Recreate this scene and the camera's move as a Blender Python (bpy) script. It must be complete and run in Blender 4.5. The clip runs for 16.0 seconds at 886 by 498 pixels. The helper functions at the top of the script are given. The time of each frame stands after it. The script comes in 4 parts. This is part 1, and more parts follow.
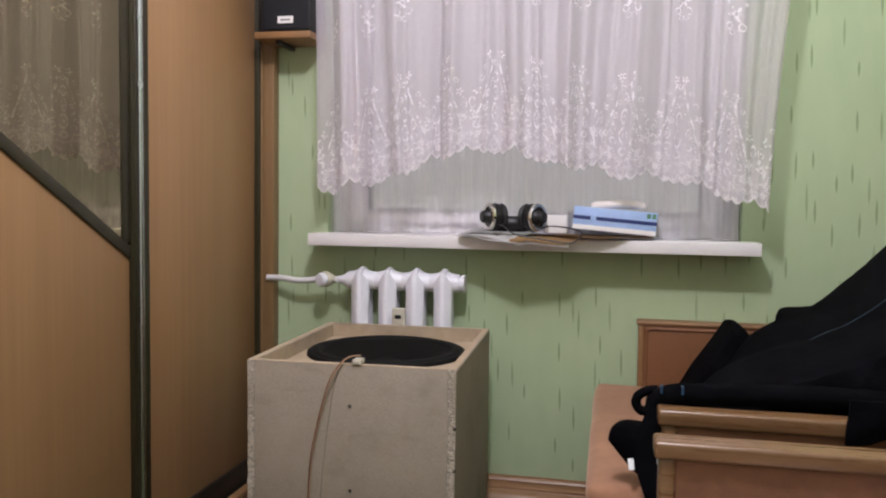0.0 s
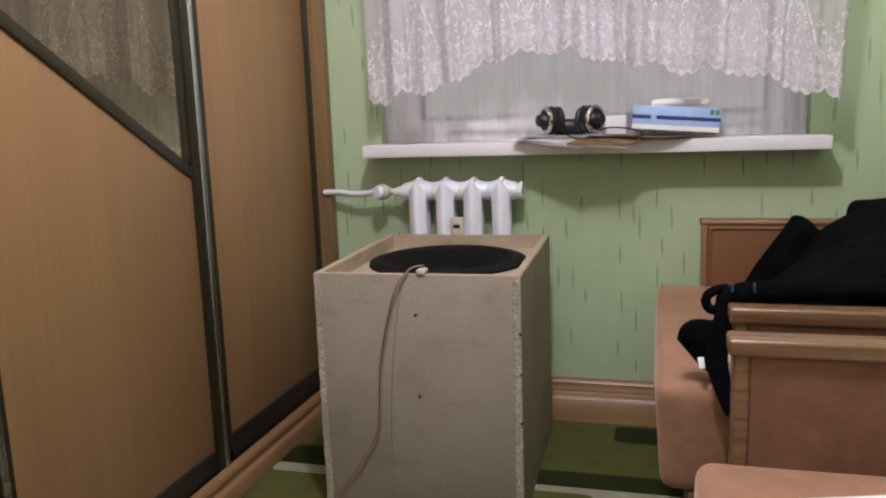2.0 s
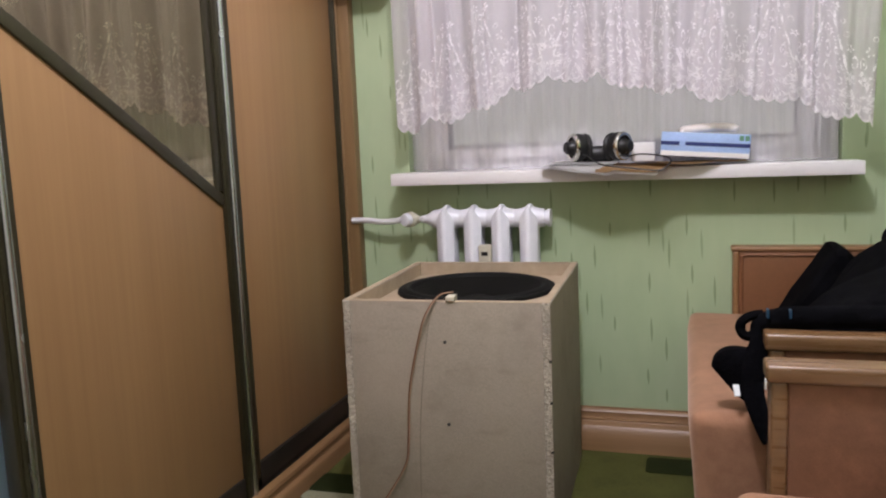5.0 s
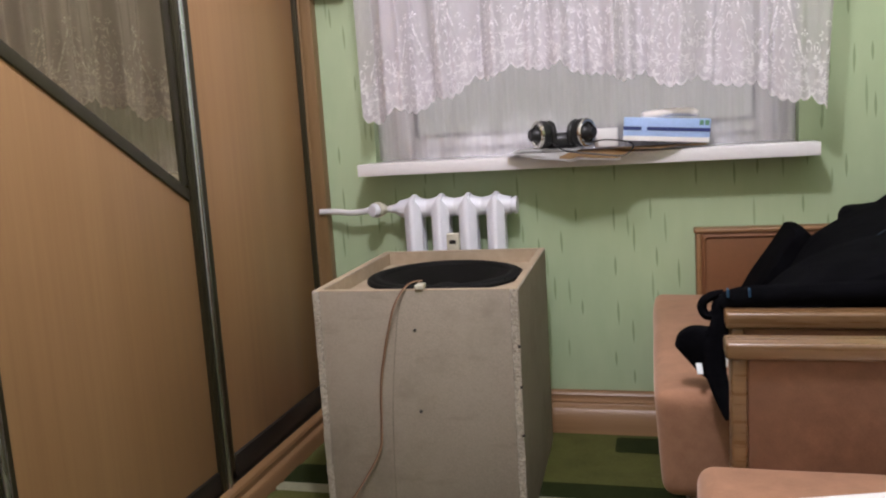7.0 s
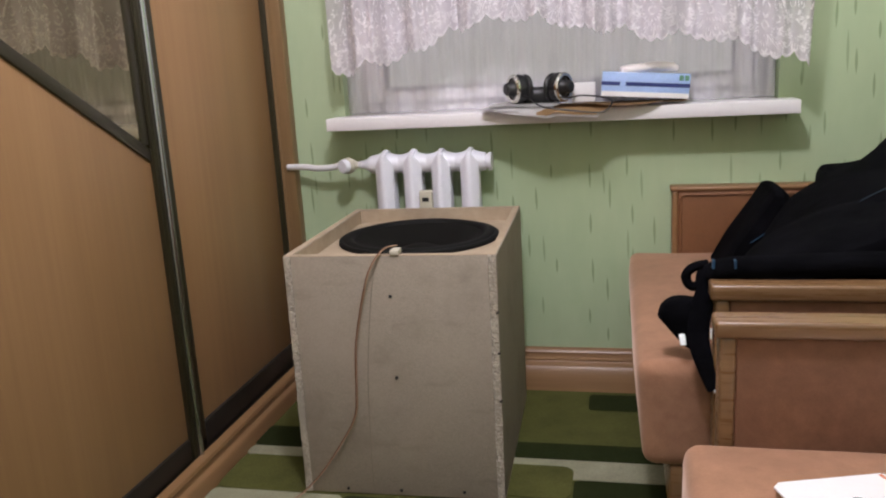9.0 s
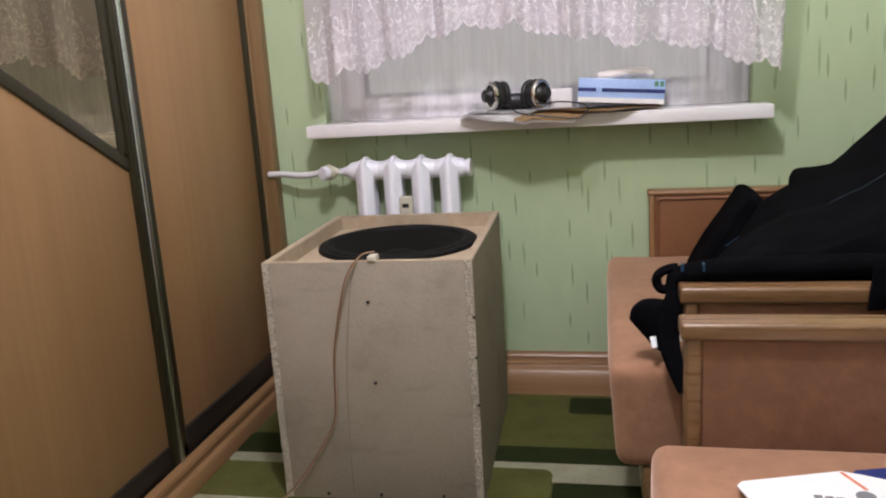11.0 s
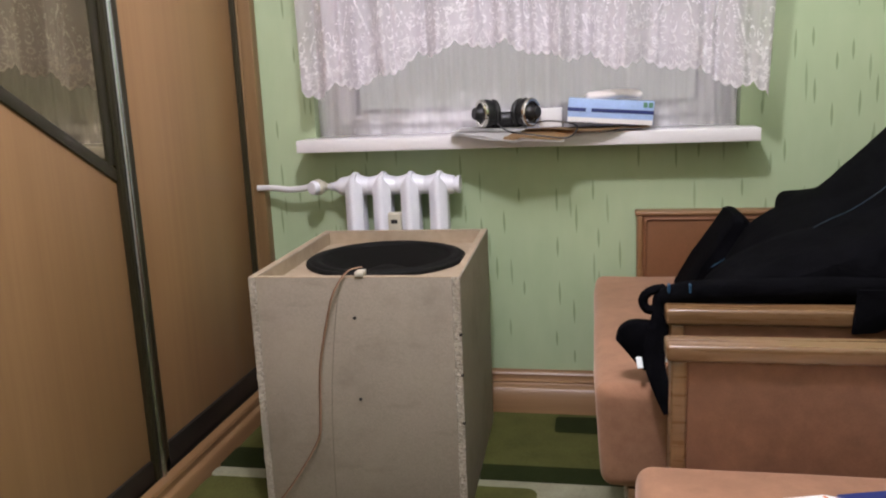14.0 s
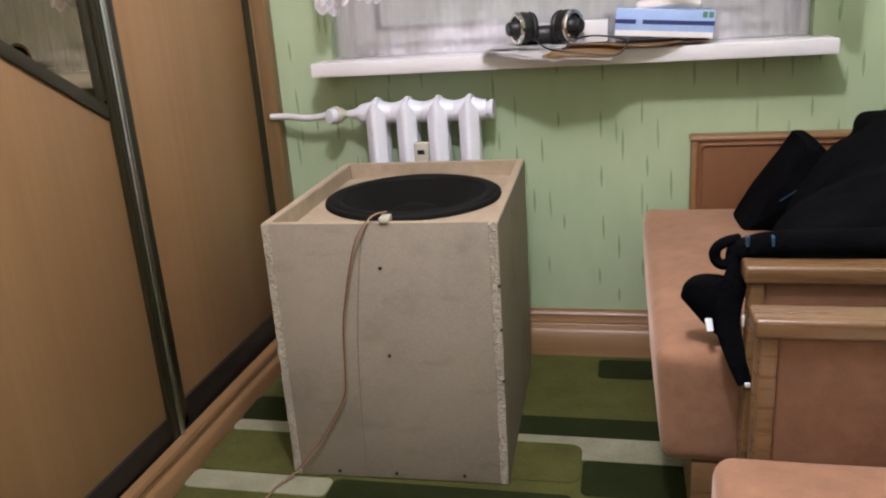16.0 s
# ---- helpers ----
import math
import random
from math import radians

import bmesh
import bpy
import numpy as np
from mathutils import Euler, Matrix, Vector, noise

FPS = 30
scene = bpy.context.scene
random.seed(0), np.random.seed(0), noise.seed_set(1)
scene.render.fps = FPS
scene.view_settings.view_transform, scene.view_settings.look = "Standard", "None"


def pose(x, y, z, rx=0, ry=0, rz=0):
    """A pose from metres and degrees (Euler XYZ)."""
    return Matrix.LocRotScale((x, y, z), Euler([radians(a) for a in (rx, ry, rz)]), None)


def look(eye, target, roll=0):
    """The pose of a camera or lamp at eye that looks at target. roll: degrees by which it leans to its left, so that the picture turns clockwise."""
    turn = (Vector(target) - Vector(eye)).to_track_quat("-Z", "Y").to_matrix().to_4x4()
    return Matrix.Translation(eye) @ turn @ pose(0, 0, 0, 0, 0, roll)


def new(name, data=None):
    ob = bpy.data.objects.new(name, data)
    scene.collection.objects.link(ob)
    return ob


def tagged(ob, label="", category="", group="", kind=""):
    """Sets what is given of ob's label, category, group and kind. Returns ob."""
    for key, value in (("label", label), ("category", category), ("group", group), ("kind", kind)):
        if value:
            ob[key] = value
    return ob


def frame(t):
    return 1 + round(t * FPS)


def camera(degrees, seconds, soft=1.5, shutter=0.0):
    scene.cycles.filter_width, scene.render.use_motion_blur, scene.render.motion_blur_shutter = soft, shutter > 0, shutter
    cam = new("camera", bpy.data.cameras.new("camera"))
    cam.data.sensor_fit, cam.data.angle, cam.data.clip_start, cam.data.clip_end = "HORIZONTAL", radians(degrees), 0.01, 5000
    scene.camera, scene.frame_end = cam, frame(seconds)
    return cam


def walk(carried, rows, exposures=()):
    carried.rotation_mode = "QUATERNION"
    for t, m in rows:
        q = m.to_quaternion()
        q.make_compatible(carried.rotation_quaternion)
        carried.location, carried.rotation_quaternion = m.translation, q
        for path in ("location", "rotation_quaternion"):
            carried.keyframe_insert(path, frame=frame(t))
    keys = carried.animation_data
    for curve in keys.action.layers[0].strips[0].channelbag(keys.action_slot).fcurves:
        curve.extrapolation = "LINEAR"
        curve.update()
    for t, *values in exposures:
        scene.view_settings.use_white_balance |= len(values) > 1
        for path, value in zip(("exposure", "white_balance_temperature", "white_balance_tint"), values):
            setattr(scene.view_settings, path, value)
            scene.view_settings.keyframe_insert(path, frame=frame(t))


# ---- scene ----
cam = camera(58.3, 16.0, soft=2.1)
PATH = [
    (0, (0.93, -2.418, 0.957), (0.515, -0.465, 0.841), 0.8),
    (0.5, (0.94, -2.416, 0.957), (0.557, -0.456, 0.843), 0.4),
    (1, (0.939, -2.414, 0.957), (0.574, -0.45, 0.866), -0.2),
    (1.5, (0.914, -2.415, 0.954), (0.458, -0.48, 0.741), -0.7),
    (2, (0.903, -2.415, 0.951), (0.372, -0.517, 0.613), -2.0),
    (2.5, (0.894, -2.418, 0.951), (0.334, -0.522, 0.644), -1.4),
    (3, (0.901, -2.421, 0.945), (0.313, -0.53, 0.664), -3.4),
    (3.5, (0.892, -2.416, 0.943), (0.285, -0.528, 0.68), -3.2),
    (4, (0.892, -2.419, 0.943), (0.306, -0.524, 0.682), -2.4),
    (6.5, (0.893, -2.418, 0.946), (0.296, -0.528, 0.678), -2.3),
    (7, (0.903, -2.433, 0.945), (0.384, -0.524, 0.653), -3.5),
    (7.5, (0.897, -2.434, 0.947), (0.307, -0.549, 0.633), -4.6),
    (8, (0.868, -2.411, 0.975), (0.274, -0.528, 0.655), -4.0),
    (8.5, (0.862, -2.377, 0.993), (0.401, -0.484, 0.544), -4.1),
    (9, (0.862, -2.377, 0.992), (0.431, -0.476, 0.545), -3.2),
    (9.2, (0.86, -2.376, 0.991), (0.426, -0.476, 0.543), -3.3),
    (11.3, (0.901, -2.387, 0.995), (0.507, -0.474, 0.562), -3.7),
    (11.5, (0.902, -2.387, 0.996), (0.526, -0.47, 0.564), -3.7),
    (12, (0.899, -2.39, 1.002), (0.522, -0.469, 0.592), -3.4),
    (12.5, (0.903, -2.384, 0.998), (0.527, -0.462, 0.591), -3.3),
    (13, (0.9, -2.389, 1.0), (0.513, -0.468, 0.599), -3.5),
    (13.5, (0.9, -2.387, 0.998), (0.513, -0.467, 0.595), -3.0),
    (14, (0.898, -2.386, 0.997), (0.518, -0.463, 0.599), -2.4),
    (14.5, (0.898, -2.387, 0.997), (0.518, -0.464, 0.598), -2.1),
    (15, (0.893, -2.384, 0.995), (0.512, -0.47, 0.558), -2.3),
    (15.5, (0.884, -2.334, 1.006), (0.435, -0.446, 0.522), -3.5),
    (16, (0.84, -2.181, 1.016), (0.398, -0.328, 0.405), -3.9),
]
from mathutils import bvhtree
walk(cam, [(t, look(eye, target, roll)) for t, eye, target, roll in PATH],
     exposures=[(0.0, -0.25), (1.5, -0.27), (2.0, -0.27), (3.0, -0.24), (3.5, -0.17), (8.5, -0.15), (11.5, -0.07), (15.0, -0.05), (16.0, 0.03)])

# ---- world and light ----
world = bpy.data.worlds.new("world")
scene.world = world
world.use_nodes = True
world.node_tree.nodes["Background"].inputs[0].default_value = (0.02, 0.025, 0.04, 1)
world.node_tree.nodes["Background"].inputs[1].default_value = 0.3


def bulb(name, place, watts, colour, radius):
    lamp = bpy.data.lights.new(name, "POINT")
    lamp.energy, lamp.color, lamp.shadow_soft_size = watts, colour, radius
    ob = new(name, lamp)
    ob.location = place
    return ob


bulb("ceiling_bulb", (0.705, -1.525, 2.23), 88, (0.955, 0.893, 1.0), 0.075)

# ---- material helpers ----


def mat(name, rough=0.6, metal=0.0, spec=0.5):
    m = bpy.data.materials.new(name)
    m.use_nodes = True
    b = m.node_tree.nodes["Principled BSDF"]
    b.inputs["Roughness"].default_value = rough
    b.inputs["Metallic"].default_value = metal
    b.inputs["Specular IOR Level"].default_value = spec
    return m, m.node_tree, b


def node(tree, kind, **values):
    n = tree.nodes.new(kind)
    for key, value in values.items():
        if key == "op":
            n.operation = value
        else:
            n.inputs[key].default_value = value
    return n


def coords(tree, scale=(1, 1, 1), kind="Object"):
    tc = tree.nodes.new("ShaderNodeTexCoord")
    mp = tree.nodes.new("ShaderNodeMapping")
    mp.inputs["Scale"].default_value = scale
    tree.links.new(tc.outputs[kind], mp.inputs["Vector"])
    return mp.outputs["Vector"]


def noisy(tree, vec, scale, detail=4.0, rough=0.55):
    n = node(tree, "ShaderNodeTexNoise", Scale=scale, Detail=detail, Roughness=rough)
    tree.links.new(vec, n.inputs["Vector"])
    return n.outputs["Fac"]


def ramp(tree, fac, *stops):
    r = tree.nodes.new("ShaderNodeValToRGB")
    while len(r.color_ramp.elements) < len(stops):
        r.color_ramp.elements.new(0.5)
    for e, (p, c) in zip(r.color_ramp.elements, stops):
        e.position = p
        e.color = (*c, 1) if len(c) == 3 else c
    tree.links.new(fac, r.inputs["Fac"])
    return r.outputs["Color"]


def blend(tree, fac, a, b, mode="MIX"):
    m = tree.nodes.new("ShaderNodeMix")
    m.data_type, m.blend_type = "RGBA", mode
    for value, slot in ((fac, 0), (a, 6), (b, 7)):
        if isinstance(value, bpy.types.NodeSocket):
            tree.links.new(value, m.inputs[slot])
        elif slot == 0:
            m.inputs[slot].default_value = value
        else:
            m.inputs[slot].default_value = (*value, 1)
    return m.outputs[2]


def maths(tree, op, a, b=None, c=None):
    n = tree.nodes.new("ShaderNodeMath")
    n.operation = op
    for i, value in enumerate((a, b, c)):
        if value is None:
            continue
        if isinstance(value, bpy.types.NodeSocket):
            tree.links.new(value, n.inputs[i])
        else:
            n.inputs[i].default_value = value
    return n.outputs[0]


def step(tree, value, low, high):
    n = tree.nodes.new("ShaderNodeMapRange")
    n.interpolation_type = "SMOOTHSTEP"
    tree.links.new(value, n.inputs["Value"])
    n.inputs["From Min"].default_value, n.inputs["From Max"].default_value = low, high
    return n.outputs["Result"]


def bump(tree, b, height, strength=0.3, distance=0.002):
    n = node(tree, "ShaderNodeBump", Strength=strength, Distance=distance)
    tree.links.new(height, n.inputs["Height"])
    tree.links.new(n.outputs["Normal"], b.inputs["Normal"])


def plain(name, colour, rough=0.5, metal=0.0, vary=0.12, scale=30.0, rel=0.0, spec=0.5):
    """A colour that varies softly at two scales, with a little relief."""
    m, t, b = mat(name, rough, metal, spec)
    v = coords(t)
    dark = tuple(c * (1 - vary) for c in colour)
    light = tuple(min(1, c * (1 + vary * 0.6)) for c in colour)
    big = noisy(t, v, scale * 0.15, 3)
    fine = noisy(t, v, scale * 6, 3)
    f = maths(t, "MULTIPLY_ADD", fine, 0.35, maths(t, "MULTIPLY", big, 0.65))
    t.links.new(ramp(t, f, (0.3, dark), (0.7, light)), b.inputs["Base Color"])
    r = maths(t, "MULTIPLY_ADD", big, 0.2, rough - 0.1)
    t.links.new(r, b.inputs["Roughness"])
    if rel:
        bump(t, b, fine, rel)
    return m


def wood(name, dark, light, grain=(60, 60, 2.2), rough=0.4, gloss=0.5, spot=0.0):
    """Grain that runs along the axis with the smallest scale."""
    m, t, b = mat(name, rough, 0, gloss)
    v = coords(t, grain)
    f = noisy(t, v, 1.0, 6, 0.6)
    wide = noisy(t, coords(t, tuple(g * 0.22 for g in grain)), 1.0, 3)
    mixed = maths(t, "MULTIPLY_ADD", wide, 0.45, maths(t, "MULTIPLY", f, 0.55))
    col = ramp(t, mixed, (0.28, dark), (0.52, tuple((a + c) / 2 for a, c in zip(dark, light))), (0.75, light))
    t.links.new(col, b.inputs["Base Color"])
    t.links.new(maths(t, "MULTIPLY_ADD", f, 0.25, rough - 0.1), b.inputs["Roughness"])
    bump(t, b, f, 0.12, 0.001)
    return m


# ---- materials ----


def wallpaper_material():
    """Pale green wallpaper with faint upright streaks and scattered dark dashes."""
    m, t, b = mat("green_wallpaper", 0.75, 0, 0.3)
    tc = t.nodes.new("ShaderNodeTexCoord")
    sp = t.nodes.new("ShaderNodeSeparateXYZ")
    t.links.new(tc.outputs["Object"], sp.inputs[0])
    u = maths(t, "ADD", sp.outputs[0], sp.outputs[1])
    z = sp.outputs[2]
    streak = noisy(t, coords(t, (16, 16, 5.0)), 1.0, 4)
    cloud = noisy(t, coords(t), 5.0, 3)
    base = ramp(t, maths(t, "MULTIPLY_ADD", streak, 0.6, maths(t, "MULTIPLY", cloud, 0.4)),
                (0.3, (0.388, 0.492, 0.300)), (0.7, (0.446, 0.548, 0.346)))

    def dashes(width, height, shift, keep):
        a = maths(t, "ADD", maths(t, "DIVIDE", u, width), shift)
        col = maths(t, "FLOOR", a)
        fx = maths(t, "FRACT", a)
        n1 = t.nodes.new("ShaderNodeTexWhiteNoise")
        n1.noise_dimensions = "1D"
        t.links.new(maths(t, "ADD", col, shift * 13), n1.inputs["W"])
        v = maths(t, "MULTIPLY_ADD", n1.outputs["Value"], 5.0, maths(t, "DIVIDE", z, height))
        row = maths(t, "FLOOR", v)
        fv = maths(t, "FRACT", v)
        n2 = t.nodes.new("ShaderNodeTexWhiteNoise")
        n2.noise_dimensions = "2D"
        cb = t.nodes.new("ShaderNodeCombineXYZ")
        t.links.new(col, cb.inputs[0])
        t.links.new(row, cb.inputs[1])
        t.links.new(cb.outputs[0], n2.inputs["Vector"])
        s2 = t.nodes.new("ShaderNodeSeparateColor")
        t.links.new(n2.outputs["Color"], s2.inputs[0])
        mid = maths(t, "MULTIPLY_ADD", s2.outputs[0], 0.5, 0.25)
        lean = maths(t, "MULTIPLY", maths(t, "SUBTRACT", fv, 0.5), maths(t, "MULTIPLY", maths(t, "SUBTRACT", s2.outputs[2], 0.5), 0.16))
        dx = maths(t, "ABSOLUTE", maths(t, "SUBTRACT", maths(t, "SUBTRACT", fx, mid), lean))
        half = maths(t, "MULTIPLY_ADD", s2.outputs[1], 0.17, 0.15)
        dv = maths(t, "DIVIDE", maths(t, "ABSOLUTE", maths(t, "SUBTRACT", fv, 0.5)), half)
        wide = maths(t, "MULTIPLY", maths(t, "SUBTRACT", 1.0, maths(t, "MULTIPLY", dv, dv)), 0.0036 / width)
        on = maths(t, "SUBTRACT", 1.0, step(t, maths(t, "SUBTRACT", dx, wide), -0.0012 / width, 0.0012 / width))
        on = maths(t, "MULTIPLY", on, maths(t, "LESS_THAN", dv, 1.0))
        return maths(t, "MULTIPLY", on, maths(t, "LESS_THAN", s2.outputs[2], keep))

    d = maths(t, "MAXIMUM", dashes(0.058, 0.145, 0.0, 0.52), maths(t, "MULTIPLY", dashes(0.090, 0.18, 0.37, 0.46), 0.75))
    col = blend(t, maths(t, "MULTIPLY", d, 0.5), base, (0.12, 0.175, 0.075))
    t.links.new(col, b.inputs["Base Color"])
    bump(t, b, maths(t, "ADD", streak, d), 0.05, 0.001)
    return m


def lace_material():
    """White voile with embroidered lace; UV: metres of cloth across, metres above the hem."""
    m, t, b = mat("white_lace", 0.5, 0, 0.5)
    out = t.nodes["Material Output"]
    uvn = t.nodes.new("ShaderNodeTexCoord")
    sp = t.nodes.new("ShaderNodeSeparateXYZ")
    wob = node(t, "ShaderNodeTexNoise", Scale=26.0, Detail=2.0)
    t.links.new(uvn.outputs["UV"], wob.inputs["Vector"])
    shifted = t.nodes.new("ShaderNodeVectorMath")
    shifted.operation = "MULTIPLY_ADD"
    t.links.new(wob.outputs["Color"], shifted.inputs[0])
    shifted.inputs[1].default_value = (0.012, 0.009, 0.0)
    t.links.new(uvn.outputs["UV"], shifted.inputs[2])
    t.links.new(shifted.outputs[0], sp.inputs[0])
    u, v = maths(t, "SUBTRACT", sp.outputs[0], 0.006), maths(t, "SUBTRACT", sp.outputs[1], 0.0045)
    rep = 0.165
    a = maths(t, "FRACT", maths(t, "DIVIDE", u, rep))
    c = maths(t, "MULTIPLY", maths(t, "ABSOLUTE", maths(t, "SUBTRACT", a, 0.5)), rep)   # metres from the motif's middle

    def disc(cx, cy, r0, r1, soft=0.003):
        """A ring or disc, mirrored about the motif's middle."""
        dx = maths(t, "SUBTRACT", c, cx)
        dy = maths(t, "SUBTRACT", v, cy)
        d = maths(t, "SQRT", maths(t, "ADD", maths(t, "MULTIPLY", dx, dx), maths(t, "MULTIPLY", dy, dy)))
        outer = maths(t, "SUBTRACT", 1.0, step(t, d, r1 - soft, r1 + soft))
        return outer if r0 <= 0 else maths(t, "MULTIPLY", outer, step(t, d, r0 - soft, r0 + soft))

    def petals(cx, cy, r, count, turn=0.0):
        dx = maths(t, "SUBTRACT", c, cx)
        dy = maths(t, "SUBTRACT", v, cy)
        ang = maths(t, "ARCTAN2", dy, dx)
        d = maths(t, "SQRT", maths(t, "ADD", maths(t, "MULTIPLY", dx, dx), maths(t, "MULTIPLY", dy, dy)))
        lobe = maths(t, "ABSOLUTE", maths(t, "COSINE", maths(t, "MULTIPLY_ADD", ang, count / 2.0, turn)))
        edge = maths(t, "MULTIPLY_ADD", lobe, r * 0.75, r * 0.25)
        body = maths(t, "SUBTRACT", 1.0, step(t, maths(t, "SUBTRACT", d, edge), -0.003, 0.002))
        return maths(t, "MULTIPLY", body, step(t, d, r * 0.12, r * 0.24))

    def near(value, at, half):
        """One within half of at, nought past it, with a soft edge."""
        return maths(t, "SUBTRACT", 1.0, step(t, maths(t, "ABSOLUTE", maths(t, "SUBTRACT", value, at)), half * 0.6, half * 1.25))

    def between(lo, hi):
        return maths(t, "MULTIPLY", step(t, v, lo - 0.006, lo + 0.006), maths(t, "SUBTRACT", 1.0, step(t, v, hi - 0.006, hi + 0.006)))

    def drop(cx, cy, rx, ry, core=True):
        """An outlined pointed loop."""
        dx = maths(t, "DIVIDE", maths(t, "SUBTRACT", c, cx), rx)
        dy = maths(t, "DIVIDE", maths(t, "SUBTRACT", v, cy), ry)
        q = maths(t, "SQRT", maths(t, "ADD", maths(t, "MULTIPLY", dx, dx), maths(t, "MULTIPLY", dy, dy)))
        line = near(q, 0.85, 0.22)
        return maths(t, "MAXIMUM", line, maths(t, "SUBTRACT", 1.0, step(t, q, 0.18, 0.36))) if core else line

    def fan(cx, cy, mid, reach, count, wide):
        """Loops that spread like a shell below a middle."""
        dx = maths(t, "SUBTRACT", c, cx)
        dy = maths(t, "SUBTRACT", cy, v)
        ang = maths(t, "ABSOLUTE", maths(t, "ARCTAN2", dx, dy))
        d = maths(t, "SQRT", maths(t, "ADD", maths(t, "MULTIPLY", dx, dx), maths(t, "MULTIPLY", dy, dy)))
        k = maths(t, "SUBTRACT", maths(t, "FRACT", maths(t, "MULTIPLY_ADD", ang, count / math.pi, 0.5)), 0.5)
        ka = maths(t, "DIVIDE", k, 0.44)
        kr = maths(t, "DIVIDE", maths(t, "SUBTRACT", d, mid), reach)
        q = maths(t, "SQRT", maths(t, "ADD", maths(t, "MULTIPLY", ka, ka), maths(t, "MULTIPLY", kr, kr)))
        loops = maths(t, "MAXIMUM", near(q, 0.86, 0.20), maths(t, "SUBTRACT", 1.0, step(t, q, 0.15, 0.38)))
        return maths(t, "MULTIPLY", loops, maths(t, "SUBTRACT", 1.0, step(t, ang, wide - 0.05, wide + 0.05)))

    # cord along the scalloped hem
    edge = maths(t, "MULTIPLY_ADD", maths(t, "ABSOLUTE", maths(t, "SINE", maths(t, "MULTIPLY", a, math.pi))), -0.026, 0.036)
    edge = maths(t, "MULTIPLY_ADD", maths(t, "ABSOLUTE", maths(t, "SINE", maths(t, "MULTIPLY", a, 5 * math.pi))), -0.010, edge)
    cord = near(maths(t, "SUBTRACT", v, edge), 0.005, 0.0045)
    # two scrolls that climb from the hem and close into a point
    climb = maths(t, "MULTIPLY_ADD", step(t, v, 0.05, 0.28), -0.058, 0.070)
    scroll = maths(t, "MULTIPLY", near(c, climb, 0.0042), between(0.06, 0.275))
    beads = maths(t, "MULTIPLY", maths(t, "MULTIPLY", near(c, maths(t, "SUBTRACT", climb, 0.012), 0.0032), between(0.085, 0.235)),
                  step(t, maths(t, "SINE", maths(t, "MULTIPLY", v, 760.0)), -0.2, 0.3))
    shapes = [cord, scroll, beads, fan(0.0, 0.078, 0.045, 0.026, 8.0, 1.75), fan(0.0825, 0.088, 0.034, 0.022, 6.0, 1.6), disc(0.0, 0.080, 0.006, 0.013),
              drop(0.0, 0.122, 0.011, 0.026), drop(0.0, 0.176, 0.009, 0.022), drop(0.0, 0.222, 0.007, 0.018), disc(0.0, 0.262, 0.003, 0.009),
              disc(0.030, 0.106, 0.006, 0.012), disc(0.048, 0.078, 0.006, 0.012), drop(0.030, 0.140, 0.007, 0.016), disc(0.024, 0.176, 0.004, 0.009),
              petals(0.062, 0.120, 0.018, 5), drop(0.072, 0.158, 0.008, 0.018), petals(0.058, 0.190, 0.014, 5), disc(0.046, 0.222, 0.004, 0.009),
              petals(0.0825, 0.122, 0.022, 6), disc(0.034, 0.252, 0.003, 0.008), petals(0.016, 0.285, 0.014, 5),
              petals(0.0, 0.500, 0.026, 6), disc(0.018, 0.470, 0.006, 0.012), disc(0.026, 0.53, 0.0, 0.006), disc(0.008, 0.452, 0.004, 0.009),
              petals(0.0, 0.80, 0.026, 6), disc(0.018, 0.77, 0.006, 0.012), disc(0.079, 0.64, 0.005, 0.012)]
    lace = shapes[0]
    for s in shapes[1:]:
        lace = maths(t, "MAXIMUM", lace, s)
    tulle = maths(t, "SUBTRACT", 1.0, step(t, v, 0.06, 0.20))
    stitch = noisy(t, uvn.outputs["UV"], 420.0, 2)
    dense = noisy(t, uvn.outputs["UV"], 55.0, 2)
    fill = maths(t, "MULTIPLY", maths(t, "SUBTRACT", 1.0, step(t, maths(t, "SUBTRACT", v, maths(t, "MULTIPLY", c, 0.5)), 0.025, 0.075)), step(t, dense, 0.5, 0.66))
    lace = maths(t, "MAXIMUM", lace, maths(t, "MULTIPLY", fill, 0.7))
    lace = maths(t, "MULTIPLY", maths(t, "MULTIPLY", lace, step(t, stitch, 0.24, 0.48)), maths(t, "MULTIPLY_ADD", step(t, dense, 0.36, 0.58), 0.62, 0.38))
    weave = noisy(t, coords(t, (900, 60, 1), "UV"), 1.0, 2)
    t.links.new(blend(t, lace, (0.775, 0.715, 0.785), (1.0, 0.97, 1.0)), b.inputs["Base Color"])
    trl = node(t, "ShaderNodeBsdfTranslucent", Color=(0.80, 0.76, 0.80, 1))
    thin = t.nodes.new("ShaderNodeMixShader")
    thin.inputs[0].default_value = 0.40
    t.links.new(b.outputs[0], thin.inputs[1])
    t.links.new(trl.outputs[0], thin.inputs[2])
    tr = node(t, "ShaderNodeBsdfTransparent", Color=(1, 1, 1, 1))
    mx = t.nodes.new("ShaderNodeMixShader")
    opaque = maths(t, "MULTIPLY_ADD", weave, 0.16, 0.48)
    fac = maths(t, "MAXIMUM", maths(t, "MULTIPLY", lace, 0.95), opaque)
    whole = maths(t, "MINIMUM", maths(t, "MULTIPLY_ADD", tulle, 0.22, fac), 1.0)
    t.links.new(whole, mx.inputs[0])
    t.links.new(tr.outputs[0], mx.inputs[1])
    t.links.new(thin.outputs[0], mx.inputs[2])
    t.links.new(mx.outputs[0], out.inputs["Surface"])
